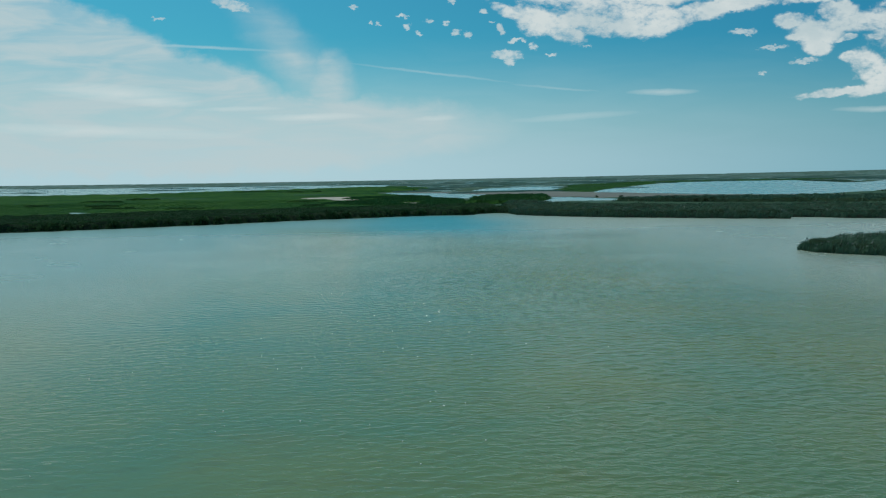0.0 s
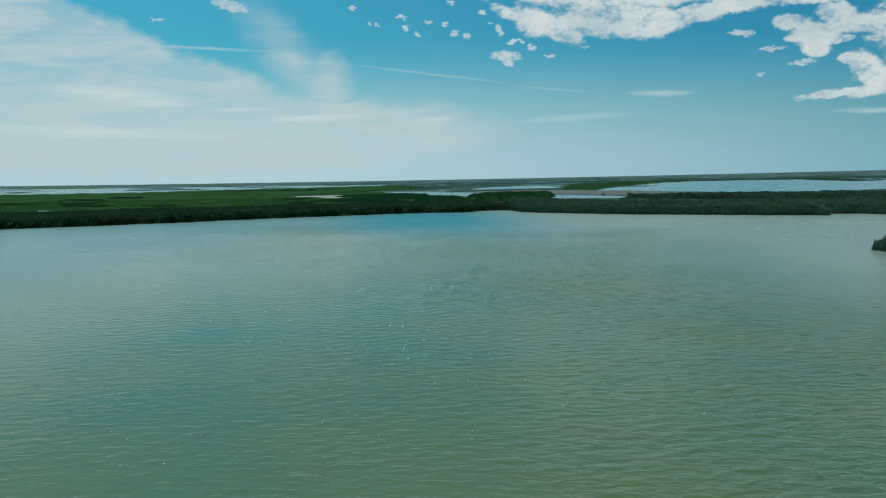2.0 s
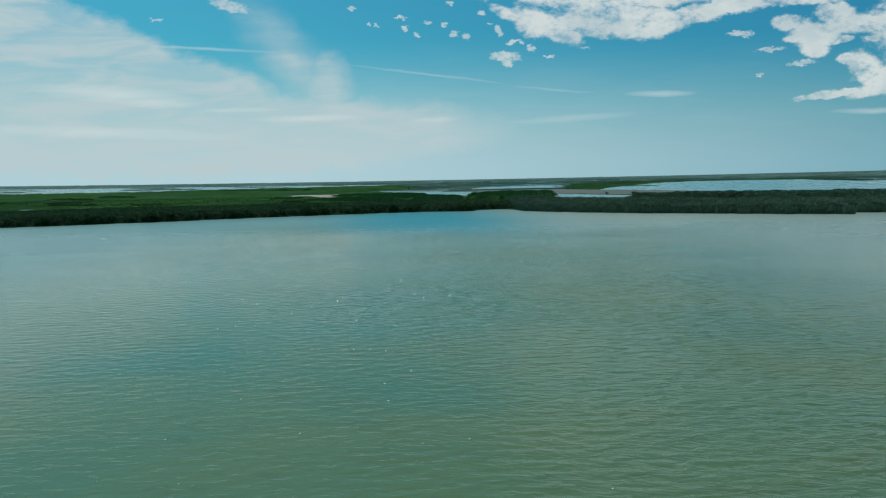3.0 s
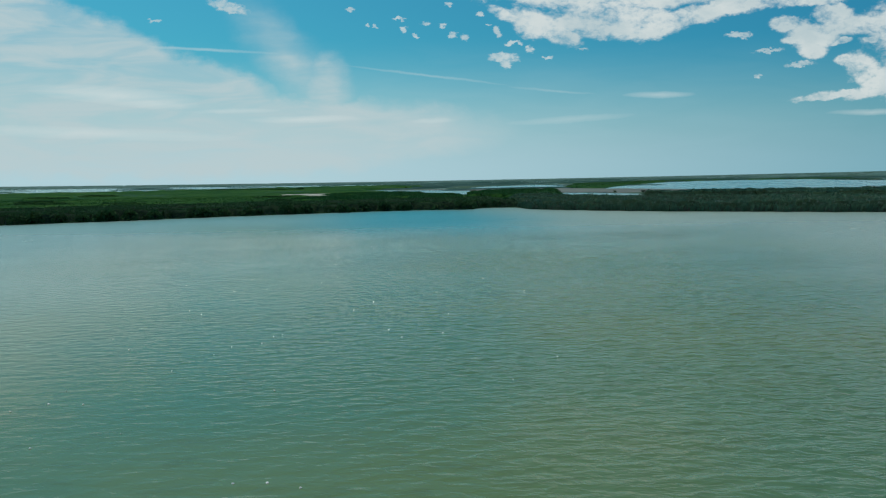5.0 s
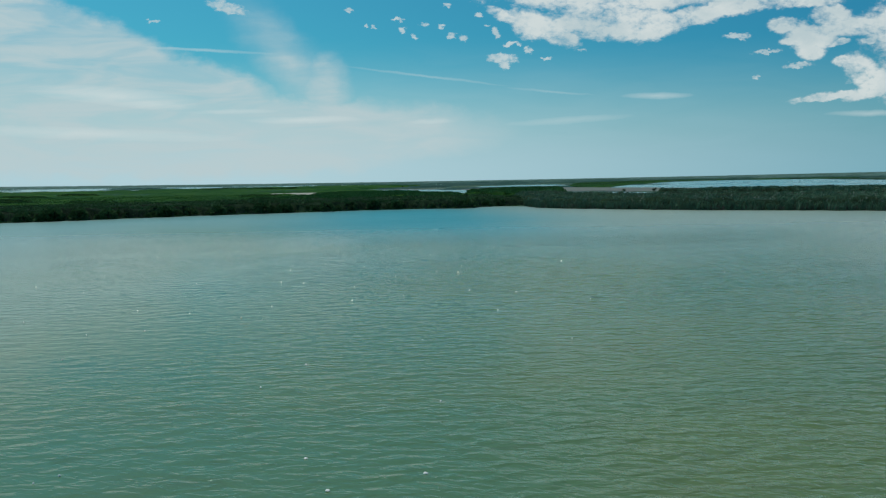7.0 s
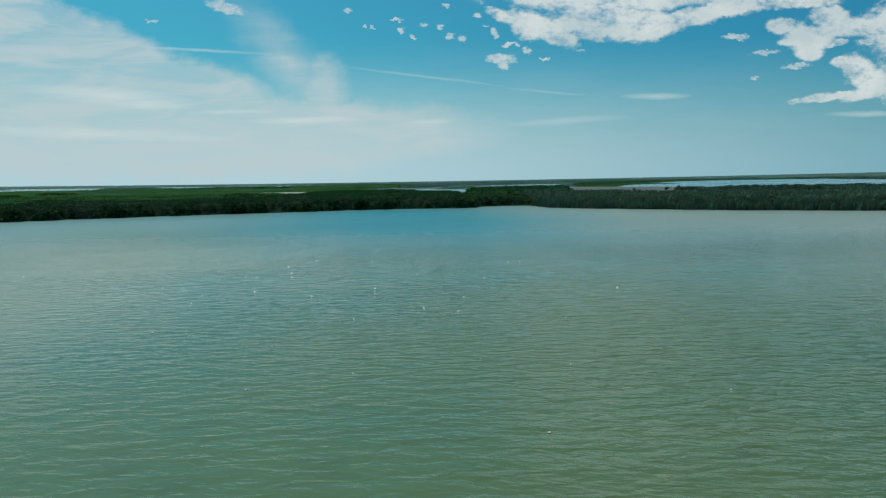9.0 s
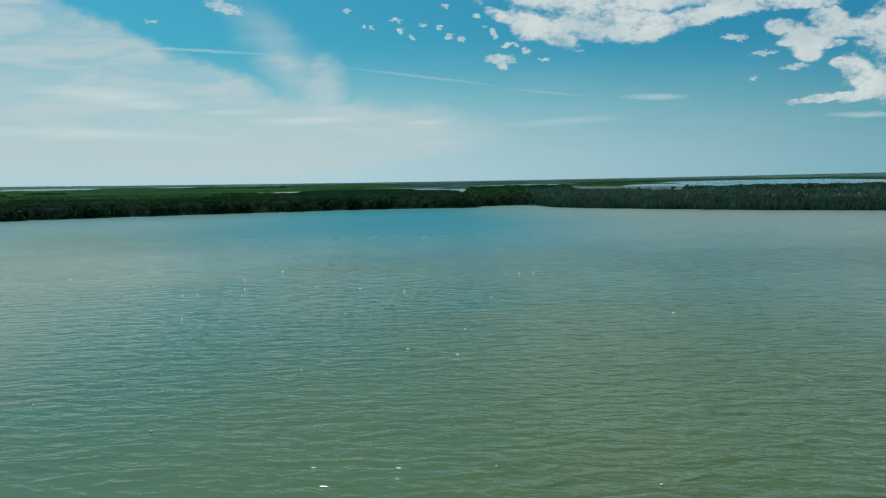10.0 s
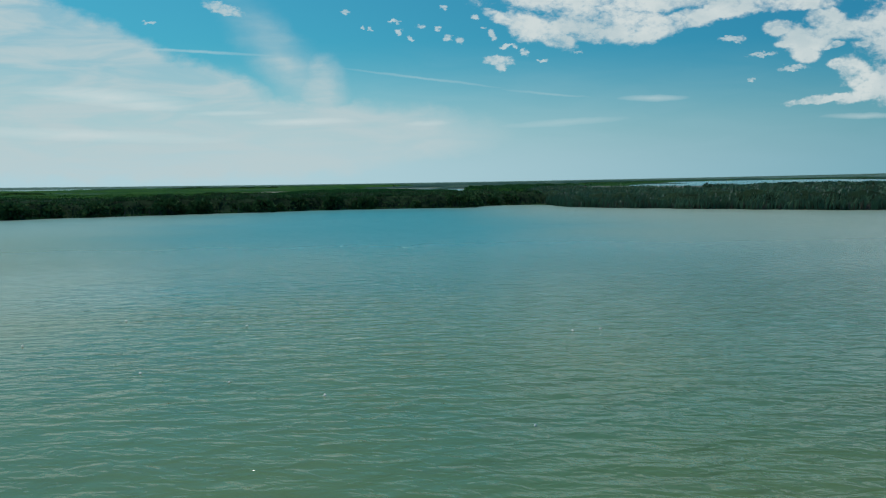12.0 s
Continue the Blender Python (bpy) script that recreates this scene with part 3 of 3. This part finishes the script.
def strips(xy, z0, tall, width, lean, r, wind=(0.25, -0.12)):
    """Bent tapering leaves as one mesh's arrays: two quads' worth of blade each, ending in a point."""
    n = len(xy)
    t, b = r.uniform(0, 6.2832, n), r.uniform(0, 6.2832, n)
    side = np.stack([np.cos(t), np.sin(t), np.zeros(n)], -1) * (width / 2)[:, None]
    bow = np.stack([np.cos(b) * lean + wind[0] * tall * 0.5, np.sin(b) * lean + wind[1] * tall * 0.5, np.zeros(n)], -1)
    foot = np.column_stack([xy, z0])
    up = np.stack([np.zeros(n), np.zeros(n), tall], -1)
    mid, tip = foot + up * 0.58 + bow * 0.30, foot + up + bow
    v = np.stack([foot - side * 0.7, foot + side * 0.7, mid - side, mid + side, tip], 1).reshape(-1, 3)
    k = np.arange(n)[:, None] * 5
    f = np.concatenate([k + [[0, 1, 3, 2]], k + [[2, 3, 4, 4]]])
    return v, f


def sprays(xy, z, out, size, r):
    """Short broad leaf sprays that stand off a bush's surface along out, as one mesh's arrays: a bent kite each."""
    n = len(xy)
    foot = np.column_stack([xy, z])
    way_out = out + r.normal(0, 0.45, (n, 3))
    way_out /= np.linalg.norm(way_out, axis=1)[:, None]
    side = np.cross(way_out, r.normal(0, 1, (n, 3)))
    side *= (size * r.uniform(0.22, 0.46, n) / np.maximum(np.linalg.norm(side, axis=1), 1e-6))[:, None]
    mid = foot + way_out * (size * 0.55)[:, None]
    tip = foot + way_out * size[:, None] - (0, 0, 1) * (size * r.uniform(0.05, 0.35, n))[:, None]
    v = np.stack([foot, mid - side, tip, mid + side], 1).reshape(-1, 3)
    return v, np.arange(4 * n).reshape(-1, 4)


def scatter(bed, height_at, r, count, near, far_, box=None):
    """Places in the bed whose distance from its edge lies between near and far_ metres."""
    pts = np.array(bed, float)
    lo, hi = (pts.min(0), pts.max(0)) if box is None else np.array(box, float)
    xy = r.uniform(lo, hi, (count, 2))
    d, h = height_at(xy[:, 0], xy[:, 1])
    ok = (d > near) & (d < far_)
    return xy[ok], d[ok], h[ok]


def reed_bed(bed, tall, label, leaf, layers, seed, step, clear=(), plumes=0.03, slope=0.0, mass=None, name="reed_bed", stems=None, lumps=None, bushy=0.0):
    """A bed: the dense understorey as the thing, the leaves that stand out of it and the plumes as its parts.
    lumps: spacing and radii of its clumps; bushy: length of the leaf sprays that cover them, in place of upright leaves."""
    r = np.random.RandomState(seed)
    bushes = clumps(bed, seed, lumps[0], lumps[1:]) if lumps else None
    height_at = under(bed, seed, tall, clear, slope, bushes)
    pts = np.array(bed, float)
    far_edge, near_edge = np.hypot(*pts.T).max() + 10, max(60, np.hypot(*pts.T).min() - 30)
    rows = near_edge * (1 + step) ** np.arange(int(math.log(far_edge / near_edge) / math.log(1 + step)) + 2)
    turns = np.arctan2(pts[:, 0], pts[:, 1])
    cols = np.arange(max(turns.min(), -0.95) - 0.01, min(turns.max(), 0.95) + 0.01, step * 0.55)
    rr, tt = np.meshgrid(rows, cols, indexing="ij")
    x, y = rr * np.sin(tt), rr * np.cos(tt)
    d, h = height_at(x, y)
    keep = (d > -1.5 - rr * step * 0.6).ravel()
    faces = grid_faces(len(rows), len(cols))[:, ::-1]
    faces = faces[keep[faces].all(1)]
    ob = new(name, mesh_of(name, np.stack([x, y, np.where(d > 0, h, -0.15)], -1).reshape(-1, 3), faces, mass or SHADED_LITTER))
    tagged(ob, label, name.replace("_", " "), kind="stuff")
    verts, quads, pv, pq = [], [], [], []
    for count, near, far_, wide, box in layers:
        xy, d, h = scatter(bed, height_at, r, count, near, far_, box)
        n = len(xy)
        if bushy:
            px, py = xy.T
            out = np.stack([h - height_at(px + 0.7, py)[1], h - height_at(px, py + 0.7)[1], np.full(n, 0.8)], -1)
            out /= np.linalg.norm(out, axis=1)[:, None]
            v, f = sprays(xy, np.maximum(h - 0.1 * bushy, 0) * np.where(d < 2.5, r.uniform(0.15, 1.0, n), 1), out, bushy * r.uniform(0.5, 1.25, n), r)
            quads.append(f + sum(len(q) for q in verts))
            verts.append(v)
            continue
        full = tall * (1 - lowered(px := xy[:, 0], py := xy[:, 1], slope)) * (0.88 + 0.13 * wobble(px, py, 7, seed + 7) + 0.08 * wobble(px, py, 2.6, seed + 8) + 0.14 * wobble(px, py, 44, seed + 3)) * r.uniform(0.72, 1.12, n)
        if bushes:
            full = full * (0.62 + 0.48 * bushes(px, py))
        z0 = np.where(d < 3.5, -0.1, h * 0.6)
        v, f = strips(xy, z0, full * np.clip(0.66 + d * 0.14, 0.4, 1) - z0, wide * r.uniform(0.5, 1.2, n), full * r.uniform(0.05, 0.32, n), r)
        quads.append(f + sum(len(q) for q in verts))
        verts.append(v)
        head = r.uniform(0, 1, n) < plumes * (d < 40) * np.clip(0.25 + 1.6 * wobble(px, py, 16, seed + 9), 0, 1)
        if head.any():
            tips = v.reshape(-1, 5, 3)[head, 4]
            m = len(tips)
            pvv, pf = strips(tips[:, :2], tips[:, 2] - 0.25, r.uniform(0.35, 0.7, m), r.uniform(0.08, 0.18, m), r.uniform(0.1, 0.3, m), r, (1.1, -0.3))
            pq.append(pf + sum(len(q) for q in pv))
            pv.append(pvv)
    tagged(part("leaves", mesh_of("leaves", np.concatenate(verts), np.concatenate(quads), leaf, False), ob), kind="stuff")
    if stems:
        count, wide, box = stems
        xy, d, h = scatter(bed, height_at, r, count, -1.3, 1.6, box)
        v, f = strips(xy, np.full(len(xy), -0.1), tall * r.uniform(0.20, 0.50, len(xy)), wide * r.uniform(0.5, 1.2, len(xy)), tall * r.uniform(0.02, 0.16, len(xy)), r)
        tagged(part("stems", mesh_of("stems", v, f, STEM, False), ob, "brown old reed stems at the waterline"), kind="stuff")
    if pv:
        tagged(part("plumes", mesh_of("plumes", np.concatenate(pv), np.concatenate(pq), PLUME, False), ob, "pale silky seed plumes"), kind="stuff")
    return ob


reed_bed(LEFT_BED, 3.9, "dark green belt of bushy reeds with a dense waterside edge", LEAF,
         [(900000, -0.4, 8, 0.22, ((-260, 240), (40, 360))), (240000, 6, 150, 0.32, ((-300, 240), (45, 450)))], 41, 0.0034, (POOL, SAND_GAP), 0.0, 0.42,
         stems=(22000, 0.16, ((-260, 240), (40, 360))), lumps=(5.2, 3.4, 7.4), bushy=0.62)
reed_bed(MEADOW, 4.5, "wide low bright green marsh meadow", SEDGE, [(60000, 0, 900, 0.5, ((-420, 370), (30, 620))), (20000, 0, 900, 1.0, ((-640, 600), (0, 1150)))],
         42, 0.0085, (SAND, POOL, MID_POND, SAND_GAP, *BARE_SPOTS), 0.0, -0.60, TURF, "marsh_meadow", bushy=0.5)
reed_bed(MID_BED, 1.8, "green sedge thicket between pools", LEAF_GREEN, [(120000, 0, 90, 0.45, None)], 46, 0.0045, (SAND, MID_POND, SAND_GAP), 0.0, mass=TURF, lumps=(6.0, 3.0, 7.5), bushy=1.0)
reed_bed(TONGUE_BED, 1.5, "green thicket of reeds reaching into a pale pond", LEAF_GREEN, [(50000, -1, 90, 0.5, None)], 44, 0.0055, (MID_POND,), 0.0, mass=TURF, lumps=(7.0, 4.0, 8.0), bushy=1.1)
reed_bed(EAST_BED, 4.2, "tall blue-green reed bed with pale plumes by the water", LEAF_BLUE,
         [(300000, -1.0, 9, 0.20, ((36, 240), (260, 352))), (270000, 3, 80, 0.28, ((34, 240), (300, 455))), (80000, -1, 3, 0.22, ((34, 330), (120, 455)))], 43, 0.0045, (), 0.07,
         stems=(90000, 0.16, ((36, 240), (260, 352))), lumps=(4.0, 2.4, 5.5))
reed_bed(BACK_BED, 3.6, "dark second belt of reeds behind a bare strip", LEAF_BLUE, [(110000, -1, 60, 0.45, None)], 45, 0.0055, (), 0.01, lumps=(6.0, 3.5, 7.5), bushy=1.1)
reed_bed(BUSH_BED, 3.9, "green tongue of dense reeds by a creek", LEAF_GREEN, [(70000, -1, 60, 0.5, None)], 47, 0.0055, (), 0.0, mass=TURF, lumps=(6.0, 3.5, 7.5), bushy=1.0)
reed_bed(NORTH_BED, 2.2, "green sedge strip along the far lake", LEAF, [(30000, -1, 200, 1.2, None)], 48, 0.011, (), 0.0, 0.0, TURF, "marsh_meadow", bushy=1.2)
reed_bed(SPIT_BED, 2.0, "dark reedy spit in the far lake", LEAF_BLUE, [(12000, -1, 60, 1.0, None)], 50, 0.009, (), 0.0)
reed_bed(ISLAND_BED, 3.2, "small reed island standing in open water", LEAF_BLUE, [(75000, -0.6, 30, 0.15, None)], 49, 0.006, (), 0.05, lumps=(2.6, 1.6, 3.4))

for k, spot in enumerate([SAND_GAP] + BARE_SPOTS):
    flat_of("sand_flat", spot, 0.5, SALT, "small pale bare silt opening in the green marsh", 23 + k, 4)

# ---------------------------------------------------------------- thickets strewn over the meadow


def thicket(x, y, a, b, tall, seed):
    """A long low run of dark bushes that stands out of the meadow: a lumpy mass under leaf sprays."""
    ring = np.arange(14) * 6.2832 / 14
    r = np.random.RandomState(seed)
    wob = r.uniform(0.8, 1.15, 14)
    bed = [(x + math.cos(t) * a * q, y + math.sin(t) * b * q) for t, q in zip(ring, wob)]
    reed_bed(bed, tall, "dark green run of bushes in the open meadow", LEAF, [(int(60 * a * b), 0, 60, 0.5, None)], seed, 0.0045, (), 0.0, mass=TURF, lumps=(4.5, 3.0, 6.0), bushy=0.8, name="thicket")


for k, (x, y, a, b, tall) in enumerate([(-330, 640, 24, 6, 3.4), (-316, 700, 20, 6, 3.8), (-338, 550, 18, 5, 3.2), (-240, 480, 22, 5, 2.8), (-270, 525, 16, 5, 3.0),
                                        (-120, 560, 16, 5, 2.8), (-176, 455, 15, 5, 2.8), (-92, 470, 13, 5, 2.8), (-190, 900, 34, 8, 5.4), (-260, 960, 44, 8, 5.6)]):
    thicket(x, y, a, b, tall * 0.8, 150 + k)

# ---------------------------------------------------------------- far marsh islets


def far_islets():
    """Low dark mounds of scrub and sedge strewn over the far marsh, too far to tell apart."""
    r = np.random.RandomState(71)
    verts, faces = [], []
    dist = np.exp(r.uniform(math.log(760), math.log(2900), 700))
    turn = r.uniform(-0.78, 0.78, 700)
    spots = np.stack([dist * np.sin(turn), dist * np.cos(turn), dist], -1)
    bars = np.array([(-1029, 1665), (-1300, 2050), (-1629, 2499), (-985, 1530), (-620, 1500), (-348, 1442), (-277, 1784), (-450, 1700), (-800, 1900), (-880, 1420)], float)
    spots = np.concatenate([spots[dry(spots[:, 0], spots[:, 1]) > 6], np.column_stack([bars, np.hypot(*bars.T)])])
    for cx, cy, dist in spots:
        grow = (dist / 1000) ** 0.7
        a, b, h = r.uniform(8, 70) * grow, r.uniform(3, 10) * grow, r.uniform(0.6, 2.1)
        ring = np.arange(10) * 0.62832
        wob = r.uniform(0.75, 1.2, 10)
        base = np.stack([cx + np.cos(ring) * a * wob, cy + np.sin(ring) * b * wob, np.full(10, 0.1)], -1)
        top = np.stack([cx + np.cos(ring) * a * 0.8 * wob, cy + np.sin(ring) * b * 0.7 * wob, h * r.uniform(0.7, 1.1, 10)], -1)
        n0 = 21 * len(verts)
        verts.append(np.concatenate([base, top, [[cx, cy, h * 1.1]]]))
        for q in range(10):
            p = (q + 1) % 10
            faces += [(n0 + q, n0 + p, n0 + 10 + p, n0 + 10 + q), (n0 + 10 + q, n0 + 10 + p, n0 + 20, n0 + 20)]
    ob = new("scrub_islets", mesh_of("scrub_islets", np.concatenate(verts), faces, HAZED_SCRUB))
    tagged(ob, "low dark mounds of scrub strewn over the far marsh", "marsh scrub", kind="stuff")


far_islets()

# ---------------------------------------------------------------- reed tussocks along the water's edge


def tussock(seed, leaf, tall, heads):
    """One clump of reeds: leaves, a few dead stalks and plumes; without plumes, a rounded bushy one."""
    r = np.random.RandomState(seed)
    root = new("reed_tussock")
    n = 85
    rad, ang = np.sqrt(r.uniform(0, 1, n)) * 0.95, r.uniform(0, 6.2832, n)
    xy = np.stack([np.cos(ang) * rad, np.sin(ang) * rad * 0.8], -1)
    high = tall * (1 - 0.28 * rad ** 2) * r.uniform(0.7, 1.1, n)
    if heads:
        v, f = strips(xy, np.full(n, -0.15), high, r.uniform(0.06, 0.15, n), high * r.uniform(0.04, 0.22, n), r)
    else:
        up = r.uniform(0.05, 1.0, 420)
        a = r.uniform(0, 6.2832, 420)
        reach = np.sqrt(1 - up ** 2 * 0.96) * 1.7
        out = np.stack([np.cos(a) * reach, np.sin(a) * reach * 0.8, up * 1.1], -1)
        v, f = sprays(out[:, :2] * 0.85, up * tall * 0.8, out, r.uniform(0.35, 0.8, 420), r)
    tagged(part("leaves", mesh_of("leaves", v, f, leaf, False), root), kind="stuff")
    v, f = strips(xy[:16] * 1.05, np.full(16, -0.15), tall * r.uniform(0.2, 0.5, 16), r.uniform(0.04, 0.08, 16), r.uniform(0.05, 0.4, 16), r)
    tagged(part("dead_stalks", mesh_of("dead_stalks", v, f, STALK, False), root, "dull brown dead stalks"), kind="stuff")
    if heads:
        k = np.argsort(-high)[:heads]
        v, f = strips(xy[k], high[k] * 0.93, r.uniform(0.35, 0.6, heads), r.uniform(0.10, 0.2, heads), r.uniform(0.1, 0.3, heads), r)
        tagged(part("plumes", mesh_of("plumes", v, f, PLUME, False), root, "pale silky seed plumes"), kind="stuff")
    return root


def along(line, k):
    """The place a share k of the way along a line of corners."""
    pts = np.array(line, float)
    reach = np.concatenate([[0], np.cumsum(np.hypot(*np.diff(pts, axis=0).T))])
    return np.interp(k * reach[-1], reach, pts[:, 0]), np.interp(k * reach[-1], reach, pts[:, 1])


def plant_tussocks(line, count, kinds, label, group, r, offset, sizes=(0.75, 1.15), depth=1.2):
    first = []
    for k in range(count):
        x, y = along(line, (k + r.uniform(0.1, 0.9)) / count)
        m = pose(x + r.uniform(-1, 1), y + offset + r.uniform(-0.6, depth), 0, 0, 0, r.uniform(0, 360)) @ Matrix.Scale(r.uniform(*sizes), 4)
        kind = kinds[k % len(kinds)]
        if kind in first:
            copy_thing(kind, m)
        else:
            first.append(kind)
            kind.matrix_basis = m
            tagged(kind, label, "reed tussock", group)


r = np.random.RandomState(81)
plant_tussocks(SHORE[4:14], 120, [tussock(90 + k, LEAF, 2.2, 0) for k in range(4)], "dark green reed tussock at the water's edge", "tussocks along the west shore", r, 0.6, (0.55, 1.5), 4.5)
plant_tussocks(SHORE[14:26], 110, [tussock(100 + k, LEAF_BLUE, 3.3, 2) for k in range(4)], "blue-green reed tussock with pale plumes by the water", "tussocks along the east shore", r, 0.2)
plant_tussocks(ISLAND_BED[0:7], 40, [tussock(110 + k, LEAF_BLUE, 2.5, 4) for k in range(3)], "blue-green reed tussock on the rim of the island", "tussocks round the island", r, 0.6)

# ---------------------------------------------------------------- shrubs on the marsh


def tube(points, radii, sides=6):
    pts = np.array(points, float)
    t = np.arange(sides) * 6.2832 / sides
    v = np.concatenate([p + np.stack([np.cos(t) * q, np.sin(t) * q, np.zeros(sides)], -1) for p, q in zip(pts, radii)])
    return v, grid_faces(len(pts), sides, True)


def shrub(seed):
    """A wide salt-marsh bush: a short trunk, four limbs, and a ragged crown of small leaf clumps."""
    r = np.random.RandomState(seed)
    root = new("shrub")
    v, f = tube([(0, 0, -0.1), (0.1, 0, 0.5), (0.15, 0.1, 1.1)], (0.16, 0.12, 0.08))
    vs, fs = [v], [f]
    for k in range(5):
        a = k * 1.26 + r.uniform(-0.3, 0.3)
        v, f = tube([(0.1, 0, 0.45), (math.cos(a) * 0.7, math.sin(a) * 0.7, 1.3), (math.cos(a) * 1.5, math.sin(a) * 1.5, 2.3)], (0.09, 0.06, 0.02))
        fs.append(f + sum(len(q) for q in vs))
        vs.append(v)
    part("trunk", mesh_of("trunk", np.concatenate(vs), np.concatenate(fs), BARK), root)
    lobes = np.stack([r.uniform(-1.7, 1.7, 9), r.uniform(-1.4, 1.4, 9), r.uniform(1.1, 2.5, 9)], -1)
    n = 1000
    c = lobes[r.randint(0, 9, n)] + r.normal(0, 1, (n, 3)) * (0.48, 0.45, 0.36)
    c[:, 2] = np.maximum(c[:, 2], 0.25)
    p, q = r.normal(0, 1, (n, 3)), r.normal(0, 1, (n, 3))
    p *= (r.uniform(0.16, 0.30, n) / np.linalg.norm(p, axis=1))[:, None]
    q *= (r.uniform(0.12, 0.24, n) / np.linalg.norm(q, axis=1))[:, None]
    v = np.stack([c - p, c + q, c + p, c - q * 0.8], 1).reshape(-1, 3)
    part("crown", mesh_of("crown", v, np.arange(4 * n).reshape(-1, 4), SHRUB, False), root)
    return root


def plant_shrubs(spots, kinds, r, label, group):
    first = []
    for k, (x, y, size) in enumerate(spots):
        m = pose(x, y, 0.25, 0, 0, r.uniform(0, 360)) @ Matrix.Scale(size, 4)
        kind = kinds[k % len(kinds)]
        if kind in first:
            copy_thing(kind, m)
        else:
            first.append(kind)
            kind.matrix_basis = m
            tagged(kind, label, "shrub", group)


plant_shrubs([(176, 437, 0.95), (181, 440, 1.1), (186, 438, 1.05), (191, 442, 0.95), (170, 441, 0.8), (205, 452, 0.85), (212, 448, 0.8)],
             [shrub(120), shrub(121)], r, "dark wide bush behind the reed belt", "bushes behind the reeds")
plant_shrubs([(132, 560, 0.6), (150, 552, 0.7), (262, 556, 0.7), (330, 540, 0.6), (392, 586, 0.9), (398, 590, 0.8), (60, 705, 0.6), (95, 690, 0.7)],
             [shrub(122), shrub(123)], r, "dark low bush on the bare marsh flat", "bushes on the flats")

# ---------------------------------------------------------------- flecks on the water


def feather_foam_flecks():
    """Small white flecks of feather and foam drifting on the open lake."""
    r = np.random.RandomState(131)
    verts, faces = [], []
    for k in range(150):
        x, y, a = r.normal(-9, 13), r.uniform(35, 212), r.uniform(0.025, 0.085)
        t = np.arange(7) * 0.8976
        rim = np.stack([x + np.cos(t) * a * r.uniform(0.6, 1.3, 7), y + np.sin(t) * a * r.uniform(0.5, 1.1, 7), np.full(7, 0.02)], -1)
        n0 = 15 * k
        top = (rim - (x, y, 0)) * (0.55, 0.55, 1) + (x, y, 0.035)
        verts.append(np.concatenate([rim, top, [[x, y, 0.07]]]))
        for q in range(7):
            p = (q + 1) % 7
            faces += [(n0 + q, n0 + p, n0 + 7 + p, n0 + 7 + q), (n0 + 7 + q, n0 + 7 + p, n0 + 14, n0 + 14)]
    ob = new("feather_foam_flecks", mesh_of("feather_foam_flecks", np.concatenate(verts), faces, FEATHER_FOAM))
    tagged(ob, "small white flecks of feather and foam drifting on the lake", "foam", kind="stuff")


feather_foam_flecks()
